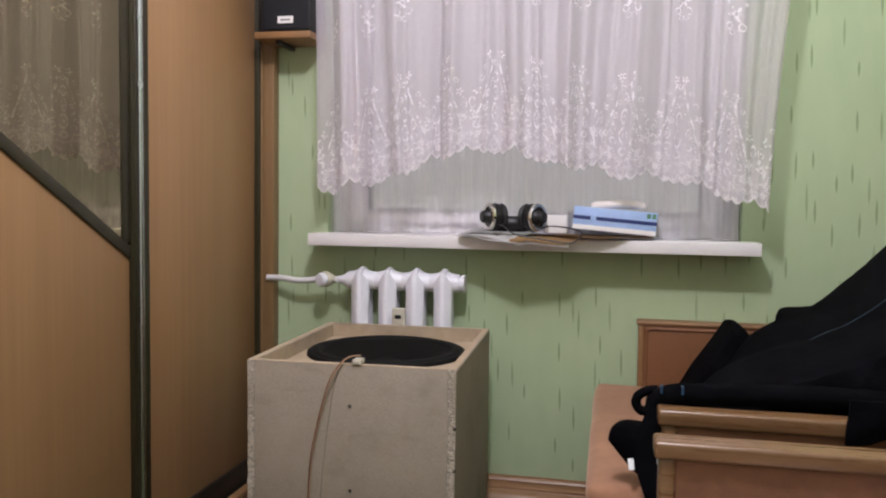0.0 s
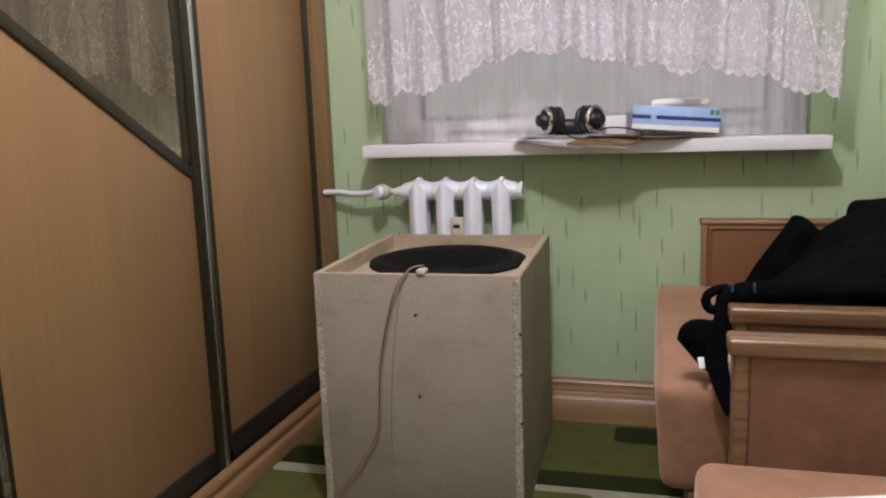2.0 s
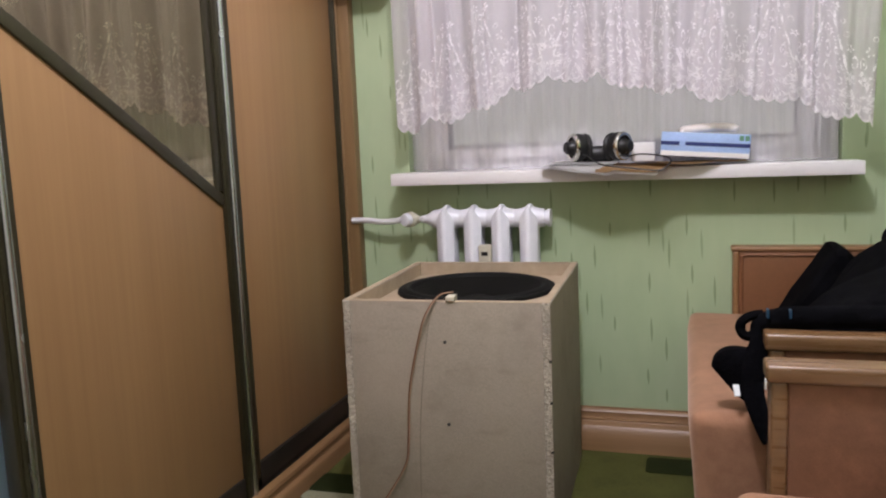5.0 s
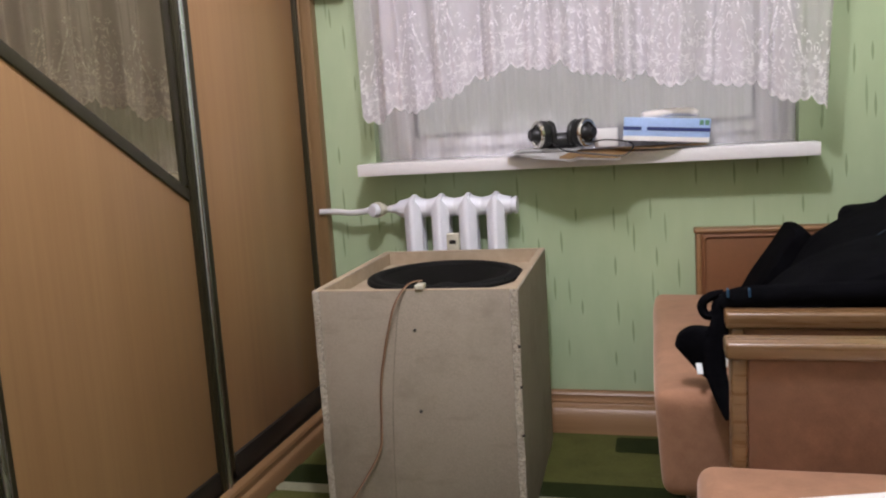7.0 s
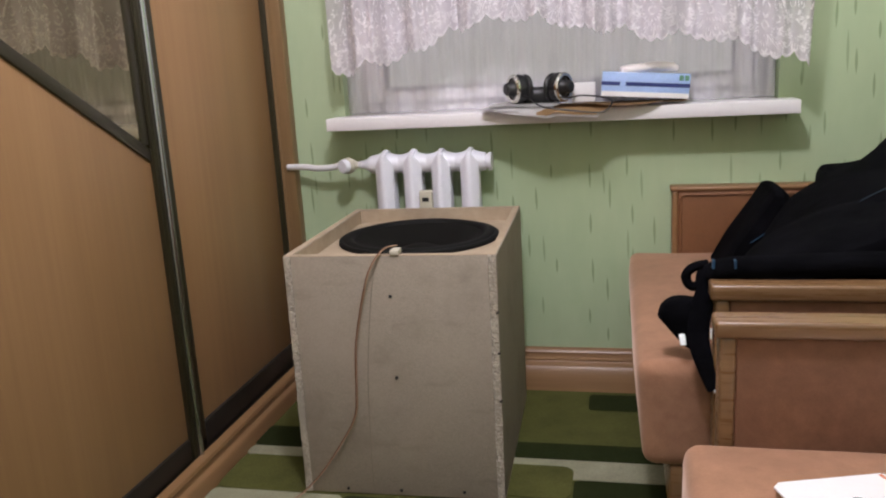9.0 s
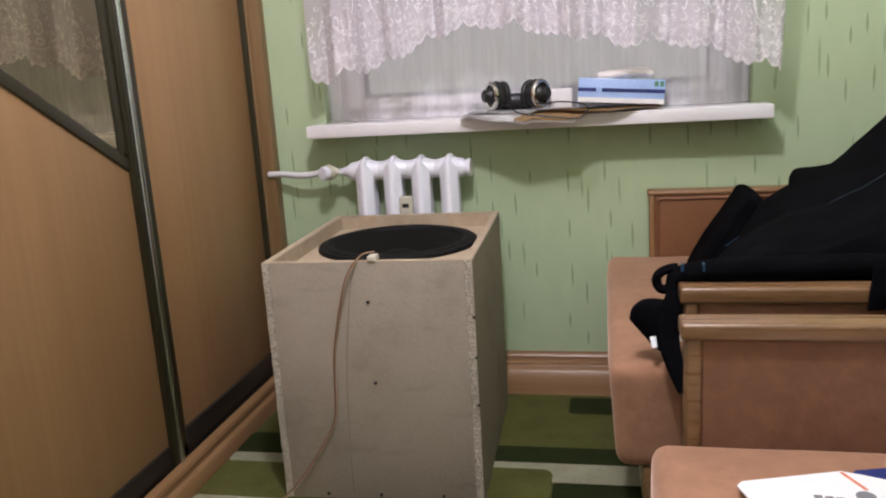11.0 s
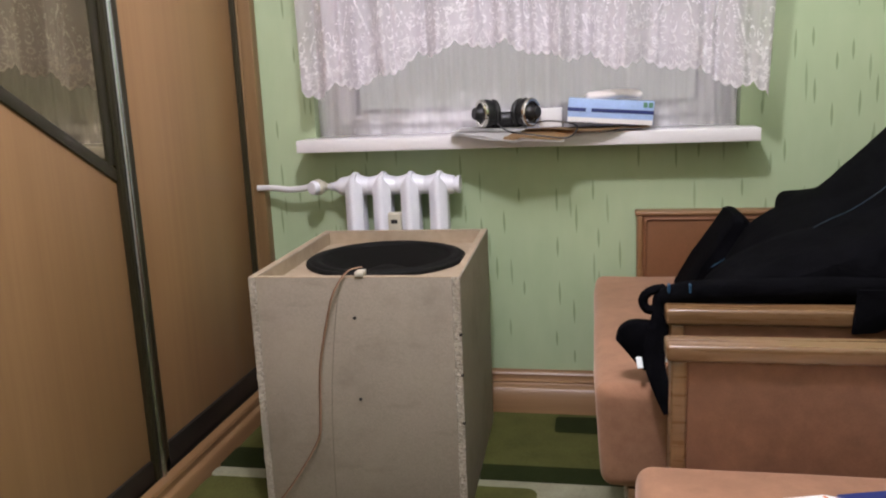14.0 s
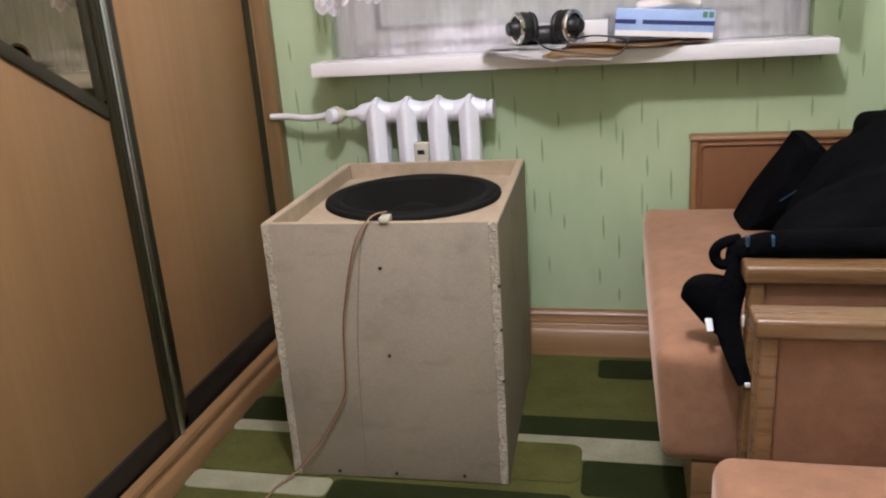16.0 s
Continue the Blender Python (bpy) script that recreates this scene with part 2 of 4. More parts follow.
    bump(t, b, lace, 0.6, 0.002)
    return m


def chipboard_material(name, colour, chips):
    """Raw particle board: a smooth greyish face, or a coarse chipped edge."""
    m, t, b = mat(name, 0.8, 0, 0.2)
    v = coords(t)
    vo = t.nodes.new("ShaderNodeTexVoronoi")
    vo.inputs["Scale"].default_value = 220 if chips else 420
    t.links.new(v, vo.inputs["Vector"])
    s = t.nodes.new("ShaderNodeSeparateColor")
    t.links.new(vo.outputs["Color"], s.inputs[0])
    stain = noisy(t, v, 5.0, 5, 0.6)
    k = 0.32 if chips else 0.10
    col = ramp(t, s.outputs[0], (0.0, tuple(c * (1 - k) for c in colour)), (1.0, tuple(min(1, c * (1 + k * 0.7)) for c in colour)))
    col = blend(t, step(t, stain, 0.50, 0.75), col, tuple(c * 0.74 for c in colour))
    smear = noisy(t, coords(t, (9, 9, 26)), 1.0, 5, 0.65)
    col = blend(t, maths(t, "MULTIPLY", step(t, smear, 0.56, 0.72), 0.38), col, tuple(c * 0.62 for c in colour))
    pale = noisy(t, coords(t, (3.1, 3.1, 2.3)), 1.0, 4, 0.6)
    col = blend(t, maths(t, "MULTIPLY", step(t, pale, 0.48, 0.7), 0.5), col, tuple(min(1, c * 1.18) for c in colour))
    t.links.new(col, b.inputs["Base Color"])
    bump(t, b, maths(t, "ADD", vo.outputs["Distance"], noisy(t, v, 60, 4)), 0.9 if chips else 0.15, 0.004 if chips else 0.001)
    return m


def velour_material(name, colour):
    m, t, b = mat(name, 0.9, 0, 0.15)
    v = coords(t)
    big = noisy(t, v, 6, 4, 0.6)
    fine = noisy(t, v, 320, 2)
    crush = noisy(t, v, 28, 4, 0.65)
    f = maths(t, "MULTIPLY_ADD", fine, 0.15, maths(t, "MULTIPLY_ADD", crush, 0.4, maths(t, "MULTIPLY", big, 0.45)))
    t.links.new(ramp(t, f, (0.36, tuple(c * 0.74 for c in colour)), (0.64, tuple(c * 1.18 for c in colour))), b.inputs["Base Color"])
    b.inputs["Sheen Weight"].default_value = 0.5
    b.inputs["Sheen Roughness"].default_value = 0.45
    b.inputs["Sheen Tint"].default_value = (1.0, 0.75, 0.6, 1)
    bump(t, b, fine, 0.25, 0.001)
    return m


def pile_material(name, colour):
    m, t, b = mat(name, 0.95, 0, 0.1)
    v = coords(t)
    fine = noisy(t, v, 260, 3, 0.7)
    big = noisy(t, v, 9, 3)
    f = maths(t, "MULTIPLY_ADD", fine, 0.6, maths(t, "MULTIPLY", big, 0.4))
    t.links.new(ramp(t, f, (0.3, tuple(c * 0.6 for c in colour)), (0.7, tuple(c * 1.25 for c in colour))), b.inputs["Base Color"])
    bump(t, b, fine, 0.9, 0.006)
    return m


def nylon_material():
    m, t, b = mat("black_nylon", 0.9, 0, 0.04)
    v = coords(t)
    weave = noisy(t, v, 500, 2)
    folds = noisy(t, v, 14, 4)
    t.links.new(ramp(t, folds, (0.3, (0.0018, 0.0018, 0.0025)), (0.7, (0.0045, 0.0045, 0.006))), b.inputs["Base Color"])
    bump(t, b, maths(t, "MULTIPLY_ADD", weave, 0.2, folds), 0.8, 0.02)
    return m




def net_material():
    """Plain sheer white net."""
    m, t, b = mat("plain_net", 0.7, 0, 0.2)
    b.inputs["Base Color"].default_value = (0.88, 0.86, 0.88, 1)
    fine = noisy(t, coords(t, (34, 1, 1.5)), 1.0, 3)
    tr = node(t, "ShaderNodeBsdfTransparent", Color=(1, 1, 1, 1))
    trl = node(t, "ShaderNodeBsdfTranslucent", Color=(0.8, 0.775, 0.79, 1))
    thin = t.nodes.new("ShaderNodeMixShader")
    thin.inputs[0].default_value = 0.25
    t.links.new(b.outputs[0], thin.inputs[1])
    t.links.new(trl.outputs[0], thin.inputs[2])
    mx = t.nodes.new("ShaderNodeMixShader")
    t.links.new(maths(t, "MULTIPLY_ADD", fine, 0.24, 0.23), mx.inputs[0])
    t.links.new(tr.outputs[0], mx.inputs[1])
    t.links.new(thin.outputs[0], mx.inputs[2])
    t.links.new(mx.outputs[0], t.nodes["Material Output"].inputs["Surface"])
    return m


NET = net_material()
WALLPAPER = wallpaper_material()
LACE = lace_material()
BOARD = chipboard_material("raw_chipboard", (0.322, 0.277, 0.221), False)
BOARD_EDGE = chipboard_material("chipboard_edge", (0.47, 0.42, 0.345), True)
RIM = wood("board_rim", (0.34, 0.262, 0.178), (0.49, 0.395, 0.285), (40, 40, 40), 0.7, 0.2)
LAMINATE = wood("beech_laminate", (0.285, 0.157, 0.072), (0.378, 0.221, 0.104), (55, 55, 1.6), 0.36, 0.45)
CASING = wood("casing_wood", (0.172, 0.102, 0.044), (0.285, 0.175, 0.080), (50, 50, 1.6), 0.4, 0.45)
SKIRT = wood("skirting_wood", (0.215, 0.116, 0.051), (0.325, 0.186, 0.088), (2.0, 2.0, 60), 0.35, 0.5)
OAK = wood("varnished_wood", (0.122, 0.064, 0.027), (0.248, 0.140, 0.064), (5, 90, 90), 0.27, 0.6)
SHELF = wood("shelf_wood", (0.20, 0.10, 0.04), (0.30, 0.16, 0.07), (3, 60, 60), 0.4)
BRONZE = plain("bronze_profile", (0.034, 0.029, 0.014), 0.38, 0.2, 0.15, 20)
STEEL = plain("satin_profile", (0.52, 0.55, 0.59), 0.26, 1.0, 0.08, 20)
BLACK = plain("black_plastic", (0.010, 0.010, 0.011), 0.42, 0, 0.2, 30)
DARKBOARD = plain("black_board", (0.016, 0.013, 0.010), 0.5, 0, 0.2, 30)
MIRROR, _t, _b = mat("bronze_mirror", 0.015, 1.0)
_b.inputs["Base Color"].default_value = (0.29, 0.255, 0.16, 1)
PVC = plain("white_pvc", (0.90, 0.90, 0.93), 0.35, 0, 0.05, 15)
SILL = plain("white_sill", (0.80, 0.78, 0.79), 0.38, 0, 0.05, 15)
SEAL = plain("grey_seal", (0.42, 0.42, 0.47), 0.6)
ENAMEL = plain("white_enamel", (0.76, 0.77, 0.83), 0.28, 0, 0.07, 12, 0.05)
BEIGE = plain("beige_plastic", (0.55, 0.52, 0.42), 0.45)
CONE = plain("cone_paper", (0.006, 0.0055, 0.0045), 0.85, 0, 0.2, 60, 0.3, 0.15)
RUBBER = plain("rubber_surround", (0.005, 0.005, 0.0045), 0.75, spec=0.2)
VELOUR = velour_material("peach_velour", (0.320, 0.168, 0.100))
PANEL = velour_material("brown_velour", (0.215, 0.106, 0.062))
TAN = plain("tan_leatherette", (0.205, 0.088, 0.038), 0.42, 0, 0.18, 22, 0.12)
OLIVE = pile_material("olive_pile", (0.112, 0.115, 0.034))
DEEP = pile_material("dark_green_pile", (0.026, 0.034, 0.010))
PALE = pile_material("pale_pile", (0.37, 0.365, 0.245))
NYLON = nylon_material()
COPPER = plain("copper_wire", (0.17, 0.078, 0.042), 0.4, 0.2)
CHROME = plain("chrome", (0.75, 0.73, 0.68), 0.18, 1.0, 0.05)
KRAFT = plain("kraft_paper", (0.40, 0.25, 0.115), 0.75, 0, 0.12, 25, 0.1)
PAPER = plain("white_paper", (0.78, 0.77, 0.76), 0.7, 0, 0.04, 20)
INK = plain("grey_ink", (0.18, 0.18, 0.2), 0.7)
BLUE = plain("dark_blue_print", (0.02, 0.035, 0.16), 0.4)
SKY = plain("pale_blue_card", (0.38, 0.53, 0.83), 0.25, 0, 0.25, 30)
PIPING = plain("blue_piping", (0.014, 0.060, 0.120), 0.5)
TAG = plain("reflective_tag", (0.90, 0.97, 0.95), 0.25)
DARK_PIPING = plain("dark_blue_piping", (0.006, 0.026, 0.046), 0.5)
ORANGE = plain("orange_print", (0.65, 0.20, 0.10), 0.6)
FLOORING = wood("laminate_floor", (0.24, 0.12, 0.05), (0.42, 0.23, 0.11), (2.0, 30, 30), 0.35)
# unseen south wall and ceiling, toned to bounce lamp light into the shadows
CREAM = plain("cream_plaster", (0.82, 0.78, 0.68), 0.85, 0, 0.04, 6)
PLASTER = plain("white_plaster", (0.84, 0.85, 0.86), 0.85, 0, 0.04, 6)
# even glow added behind the glass to lift the pane to a dusk grey
BACKDROP_GLOW, _t, _b = mat("backdrop_glow", 0.9)
_b.inputs["Base Color"].default_value = (0.3, 0.3, 0.3, 1)
_b.inputs["Emission Color"].default_value = (1.0, 0.965, 0.95, 1)
_b.inputs["Emission Strength"].default_value = 0.42
PALEBOX = plain("pale_blue_plastic", (0.33, 0.46, 0.60), 0.4)
PIPE = plain("white_pipe", (0.70, 0.70, 0.72), 0.35, 0, 0.06)



def glass_material():
    m, t, b = mat("window_glass", 0.0)
    clear = node(t, "ShaderNodeBsdfTransparent", Color=(0.96, 0.955, 0.96, 1))
    shine = node(t, "ShaderNodeBsdfGlossy", Color=(1, 1, 1, 1), Roughness=0.02)
    edge = node(t, "ShaderNodeFresnel", IOR=1.5)
    mx = t.nodes.new("ShaderNodeMixShader")
    t.links.new(edge.outputs[0], mx.inputs[0])
    t.links.new(clear.outputs[0], mx.inputs[1])
    t.links.new(shine.outputs[0], mx.inputs[2])
    t.links.new(mx.outputs[0], t.nodes["Material Output"].inputs["Surface"])
    return m


GLASS = glass_material()

# ---- mesh helpers ----


def finish(bm, name, material, parent=None, label="", smooth=True):
    bmesh.ops.recalc_face_normals(bm, faces=bm.faces)
    me = bpy.data.meshes.new(name)
    bm.to_mesh(me)
    bm.free()
    me.materials.append(material)
    if smooth:
        me.polygons.foreach_set("use_smooth", [True] * len(me.polygons))
        me.set_sharp_from_angle(angle=radians(38))
    ob = new(name, me)
    if parent is not None:
        ob.parent = parent
    if label:
        ob["label"] = label
    return ob


def part(name, bm, material, parent, label=""):
    return finish(bm, name, material, parent, label)


def thing(name, label, category, place=(0, 0, 0), group="", kind=""):
    ob = new(name)
    ob.location = place
    ob.empty_display_size = 0.05
    return tagged(ob, label, category, group, kind)


def box(lo, hi, bevel=0.002, segs=2, bm=None):
    """An upright box between two corners with rounded edges."""
    own = bmesh.new()
    bmesh.ops.create_cube(own, size=1.0)
    lo, hi = Vector(lo), Vector(hi)
    for v in own.verts:
        v.co = Vector(((lo[i] + hi[i]) / 2 + v.co[i] * (hi[i] - lo[i])) for i in range(3))
    if bevel > 0:
        bmesh.ops.bevel(own, geom=list(own.edges), offset=min(bevel, 0.45 * min(abs(hi[i] - lo[i]) for i in range(3))),
                        segments=segs, profile=0.5, affect="EDGES")
    if bm is None:
        return own
    me = bpy.data.meshes.new("tmp")
    own.to_mesh(me)
    own.free()
    bm.from_mesh(me)
    bpy.data.meshes.remove(me)
    return bm


def rod(a, b, r, r2=None, segs=20, bm=None, bevel=0.0):
    bm = bm or bmesh.new()
    a, b = Vector(a), Vector(b)
    d = b - a
    m = Matrix.Translation((a + b) / 2) @ d.to_track_quat("Z", "Y").to_matrix().to_4x4()
    bmesh.ops.create_cone(bm, cap_ends=True, segments=segs, radius1=r, radius2=r if r2 is None else r2, depth=d.length, matrix=m)
    return bm


def lathe(profile, segs=40, m=Matrix.Identity(4), bm=None):
    """Turns (radius, height) pairs round the z axis."""
    bm = bm or bmesh.new()
    rings = []
    for r, z in profile:
        if r < 1e-5:
            rings.append([bm.verts.new(m @ Vector((0, 0, z)))])
        else:
            rings.append([bm.verts.new(m @ Vector((r * math.cos(2 * math.pi * i / segs), r * math.sin(2 * math.pi * i / segs), z))) for i in range(segs)])
    for a, b in zip(rings, rings[1:]):
        for i in range(segs):
            j = (i + 1) % segs
            if len(a) == 1 and len(b) == 1:
                continue
            if len(a) == 1:
                bm.faces.new((a[0], b[i], b[j]))
            elif len(b) == 1:
                bm.faces.new((a[i], a[j], b[0]))
            else:
                bm.faces.new((a[i], a[j], b[j], b[i]))
    return bm


def smooth_line(points, n=8):
    """A soft curve through the points."""
    pts = [Vector(p) for p in points]
    out = []
    for i in range(len(pts) - 1):
        p0, p1, p2, p3 = pts[max(i - 1, 0)], pts[i], pts[i + 1], pts[min(i + 2, len(pts) - 1)]
        for k in range(n):
            s = k / n
            out.append(0.5 * ((2 * p1) + (p2 - p0) * s + (2 * p0 - 5 * p1 + 4 * p2 - p3) * s * s + (3 * p1 - p0 - 3 * p2 + p3) * s ** 3))
    out.append(pts[-1])
    return out


def tube(points, r, segs=10, flat=1.0, n=8, bm=None, taper=None, up=(0, 0, 1)):
    """A round or flattened cord along a soft curve."""
    bm = bm or bmesh.new()
    line = smooth_line(points, n)
    rings = []
    for i, p in enumerate(line):
        d = (line[min(i + 1, len(line) - 1)] - line[max(i - 1, 0)]).normalized()
        side = d.cross(Vector(up))
        side = side.normalized() if side.length > 1e-4 else Vector((1, 0, 0))
        top = side.cross(d).normalized()
        k = 1.0 if taper is None else taper(i / (len(line) - 1))
        rings.append([bm.verts.new(p + side * (r * k * math.cos(2 * math.pi * j / segs)) + top * (r * k * flat * math.sin(2 * math.pi * j / segs))) for j in range(segs)])
    for a, b in zip(rings, rings[1:]):
        for j in range(segs):
            bm.faces.new((a[j], a[(j + 1) % segs], b[(j + 1) % segs], b[j]))
    bm.faces.new(rings[0])
    bm.faces.new(list(reversed(rings[-1])))
    return bm


def prism(outline, axis, lo, hi, bevel=0.0, segs=2):
    """An outline in the plane across the axis ('x': y, z; 'y': x, z; 'z': x, y), drawn out from lo to hi."""
    bm = bmesh.new()
    def at(p, d):
        return {"x": (d, p[0], p[1]), "y": (p[0], d, p[1]), "z": (p[0], p[1], d)}[axis]
    a = [bm.verts.new(at(p, lo)) for p in outline]
    b = [bm.verts.new(at(p, hi)) for p in outline]
    bm.faces.new(a)
    bm.faces.new(list(reversed(b)))
    for i in range(len(a)):
        j = (i + 1) % len(a)
        bm.faces.new((a[i], b[i], b[j], a[j]))
    if bevel:
        bmesh.ops.recalc_face_normals(bm, faces=bm.faces)
        bmesh.ops.bevel(bm, geom=list(bm.edges), offset=bevel, segments=segs, profile=0.5, affect="EDGES")
    return bm


def soft_block(lo, hi, round_by, cuts=6, puff=0.0, wave=0.004, seed=0.0):
    """An upholstered block: rounded edges, slightly domed and uneven."""
    bm = box(lo, hi, round_by, 5)
    bmesh.ops.subdivide_edges(bm, edges=[e for e in bm.edges if e.calc_length() > 0.12], cuts=cuts, use_grid_fill=True)
    c = (Vector(lo) + Vector(hi)) / 2
    h = (Vector(hi) - Vector(lo)) / 2
    for v in bm.verts:
        k = [abs(v.co[i] - c[i]) / h[i] for i in range(3)]
        d = Vector(((v.co[i] - c[i]) / h[i]) * puff * max(0.0, 1 - max(k[(i + 1) % 3], k[(i + 2) % 3]) ** 2) for i in range(3))
        v.co += d + noise.noise_vector(v.co * 6 + Vector((seed, seed, 0))) * wave
    return bm

# ---- the room ----
X0, X1, Y0, TOP = -0.80, 2.02, -3.04, 2.52
WIN = (0.037, 1.296, 0.826, 2.10)      # window opening: x from, x to, z from, z to


def wall_with_window():
    bm = bmesh.new()
    a, b, c, d = WIN
    for lo, hi in (((X0 - 0.2, 0, -0.1), (a, 0.32, TOP)), ((b, 0, -0.1), (X1 + 0.2, 0.32, TOP)),
                   ((a, 0, -0.1), (b, 0.32, c)), ((a, 0, d), (b, 0.32, TOP))):
        box(lo, hi, 0, bm=bm)
    bmesh.ops.remove_doubles(bm, verts=bm.verts, dist=0.0005)
    return bm


tagged(finish(wall_with_window(), "wall_north", WALLPAPER, smooth=False), "pale green wallpapered wall with dark upright dashes", "wall", kind="structure")
tagged(finish(box((X1, Y0, -0.1), (X1 + 0.2, 0, TOP), 0), "wall_east", WALLPAPER, smooth=False), "pale green wallpapered wall behind the sofa", "wall", kind="structure")
tagged(finish(box((X0 - 0.2, Y0, -0.1), (X0, 0, TOP), 0), "wall_west", WALLPAPER, smooth=False), "pale green wallpapered wall behind the wardrobe", "wall", kind="structure")
# unseen wall, its pale tone and nearness chosen for extra bounce light
tagged(finish(box((X0 - 0.2, Y0 - 0.2, -0.1), (X1 + 0.2, Y0, TOP), 0), "wall_south", CREAM, smooth=False), "plain cream wall closing the room, unseen, pale to bounce light", "wall", kind="structure")
tagged(finish(box((X0 - 0.2, Y0 - 0.2, TOP), (X1 + 0.2, 0.32, TOP + 0.15), 0), "ceiling", PLASTER, smooth=False), "plain white painted ceiling", "ceiling", kind="structure")

floor = tagged(finish(box((X0 - 0.2, Y0 - 0.2, -0.15), (X1 + 0.2, 0.32, -0.022), 0), "floor", CASING, smooth=False), "brown laminate plank floor under the rug", "floor", kind="structure")
plank = bpy.data.meshes.new("plank")
_bm = box((0, 0, 0), (1.2, 0.19, 0.012), 0.0015, 1)
_bm.to_mesh(plank)
_bm.free()
plank.materials.append(FLOORING)
ROWS = round(-Y0 / 0.19)
for i in range(ROWS):
    ends = [X0 + 0.001] + [x for x in (X0 - 0.4 * (i % 3) + 1.2 * j for j in range(5)) if X0 + 0.1 < x < X1 - 0.1] + [X1 - 0.001]
    for xa, xb in zip(ends, ends[1:]):
        o = new("plank", plank)
        o.parent = floor
        o.location = (xa, Y0 + i * (-Y0 / ROWS) + 0.0005, -0.022)
        o.scale = ((xb - xa - 0.002) / 1.2, (-Y0 / ROWS - 0.0015) / 0.19, 1)

# skirting boards: a lower slab with a stepped moulding above


def skirting(axis, lo, hi, wall, way):
    """way: the sign along which the board stands proud of its wall."""
    h = [(0.0, -0.01), (0.072, -0.01), (0.070, 0.006), (0.060, 0.050), (0.051, 0.072), (0.044, 0.080), (0.035, 0.082), (0.030, 0.088),
         (0.030, 0.094), (0.022, 0.097), (0.019, 0.104), (0.020, 0.114), (0.015, 0.122), (0.008, 0.126), (0.0, 0.126)]
    return prism([(wall + way * a, b * 0.92) for a, b in h], axis, lo, hi)


tagged(finish(skirting("x", -0.13, X1, -0.001, -1), "baseboard", SKIRT), "glossy brown moulded wooden skirting board", "skirting board", kind="structure")
tagged(finish(skirting("x", -0.14, X1, Y0 + 0.001, 1), "baseboard", SKIRT), "glossy brown moulded wooden skirting board", "skirting board", kind="structure")
tagged(finish(skirting("y", Y0, -0.03, X1 - 0.001, -1), "baseboard", SKIRT), "glossy brown moulded wooden skirting board", "skirting board", kind="structure")
low = [(-0.168, -0.01), (-0.129, -0.01), (-0.130, 0.034), (-0.134, 0.041), (-0.143, 0.045), (-0.145, 0.056), (-0.142, 0.062), (-0.145, 0.071), (-0.168, 0.073)]
tagged(finish(prism(low, "y", Y0, -0.029), "baseboard", SKIRT), "brown moulded skirting board before the wardrobe", "skirting board", kind="structure")

# ---- window, sill ----
window = tagged(new("window_1"), "white plastic window behind a lace curtain", "window", kind="structure")
a, b, c, d = WIN
SZ = 0.858


def frame_ring(x0, x1, z0, z1, wide, y0, y1, name, material, parent, rail=None):
    bm = bmesh.new()
    rail = rail or wide
    for lo, hi in (((x0, y0, z0), (x0 + wide, y1, z1)), ((x1 - wide, y0, z0), (x1, y1, z1)),
                   ((x0 + wide, y0, z0), (x1 - wide, y1, z0 + rail)), ((x0 + wide, y0, z1 - rail), (x1 - wide, y1, z1))):
        box(lo, hi, 0.004, 2, bm)
    return part(name, bm, material, parent)


frame_ring(a, b, SZ - 0.005, d, 0.052, 0.062, 0.14, "window_frame", PVC, window, 0.040)
sash = frame_ring(a + 0.050, b - 0.042, SZ + 0.032, d - 0.032, 0.067, 0.045, 0.12, "sash", PVC, window, 0.043)
frame_ring(a + 0.116, b - 0.108, SZ + 0.0745, d - 0.0745, 0.004, 0.058, 0.1, "seal", SEAL, sash)
# grey strip laid on for the shade in the gap below the sash
part("rebate", box((a + 0.052, 0.0435, SZ + 0.0325), (b - 0.044, 0.0455, SZ + 0.0355), 0.0005, 1), SEAL, sash, "grey strip painting the shadow gap of the sash")
part("bead", box((a + 0.119, 0.0425, SZ + 0.0695), (b - 0.111, 0.0455, SZ + 0.0725), 0.0005, 1), SEAL, sash)
part("latch", tube([(0.142, 0.040, SZ + 0.003), (0.150, 0.036, SZ + 0.016), (0.166, 0.034, SZ + 0.034), (0.176, 0.036, SZ + 0.040)], 0.007, 10, 0.5), PVC, window, "white plastic window catch")
pane = part("pane", box((a + 0.115, 0.082, SZ + 0.074), (b - 0.107, 0.088, d - 0.074), 0), GLASS, window)
pane.visible_shadow = False
hinge = part("hinge", rod((b - 0.052, 0.038, SZ + 0.036), (b - 0.052, 0.038, SZ + 0.118), 0.0075), ENAMEL, window, "white hinge cover")
part("pin", box((b - 0.064, 0.031, SZ + 0.031), (b - 0.040, 0.045, SZ + 0.036), 0.001), SEAL, hinge)
part("plate", box((b - 0.0625, 0.0435, SZ + 0.036), (b - 0.0605, 0.0455, SZ + 0.125), 0.0005, 1), SEAL, hinge)
part("plate", box((b - 0.028, 0.0435, SZ + 0.020), (b - 0.025, 0.0615, SZ + 0.125), 0.0005, 1), SEAL, hinge)


# added emitting plane that brightens the pane, standing in for a dusk sky
tagged(finish(box((a - 1.2, 1.20, -0.3), (b + 1.2, 1.22, 3.4), 0), "backdrop", BACKDROP_GLOW, smooth=False), "plain glowing grey backdrop added outside to brighten the window", "sky", kind="structure")

sill = thing("window_sill", "white painted window sill board jutting from the wall", "window sill", (0.67, 0, 0.82), kind="structure")
sill.location = (0, 0, 0)
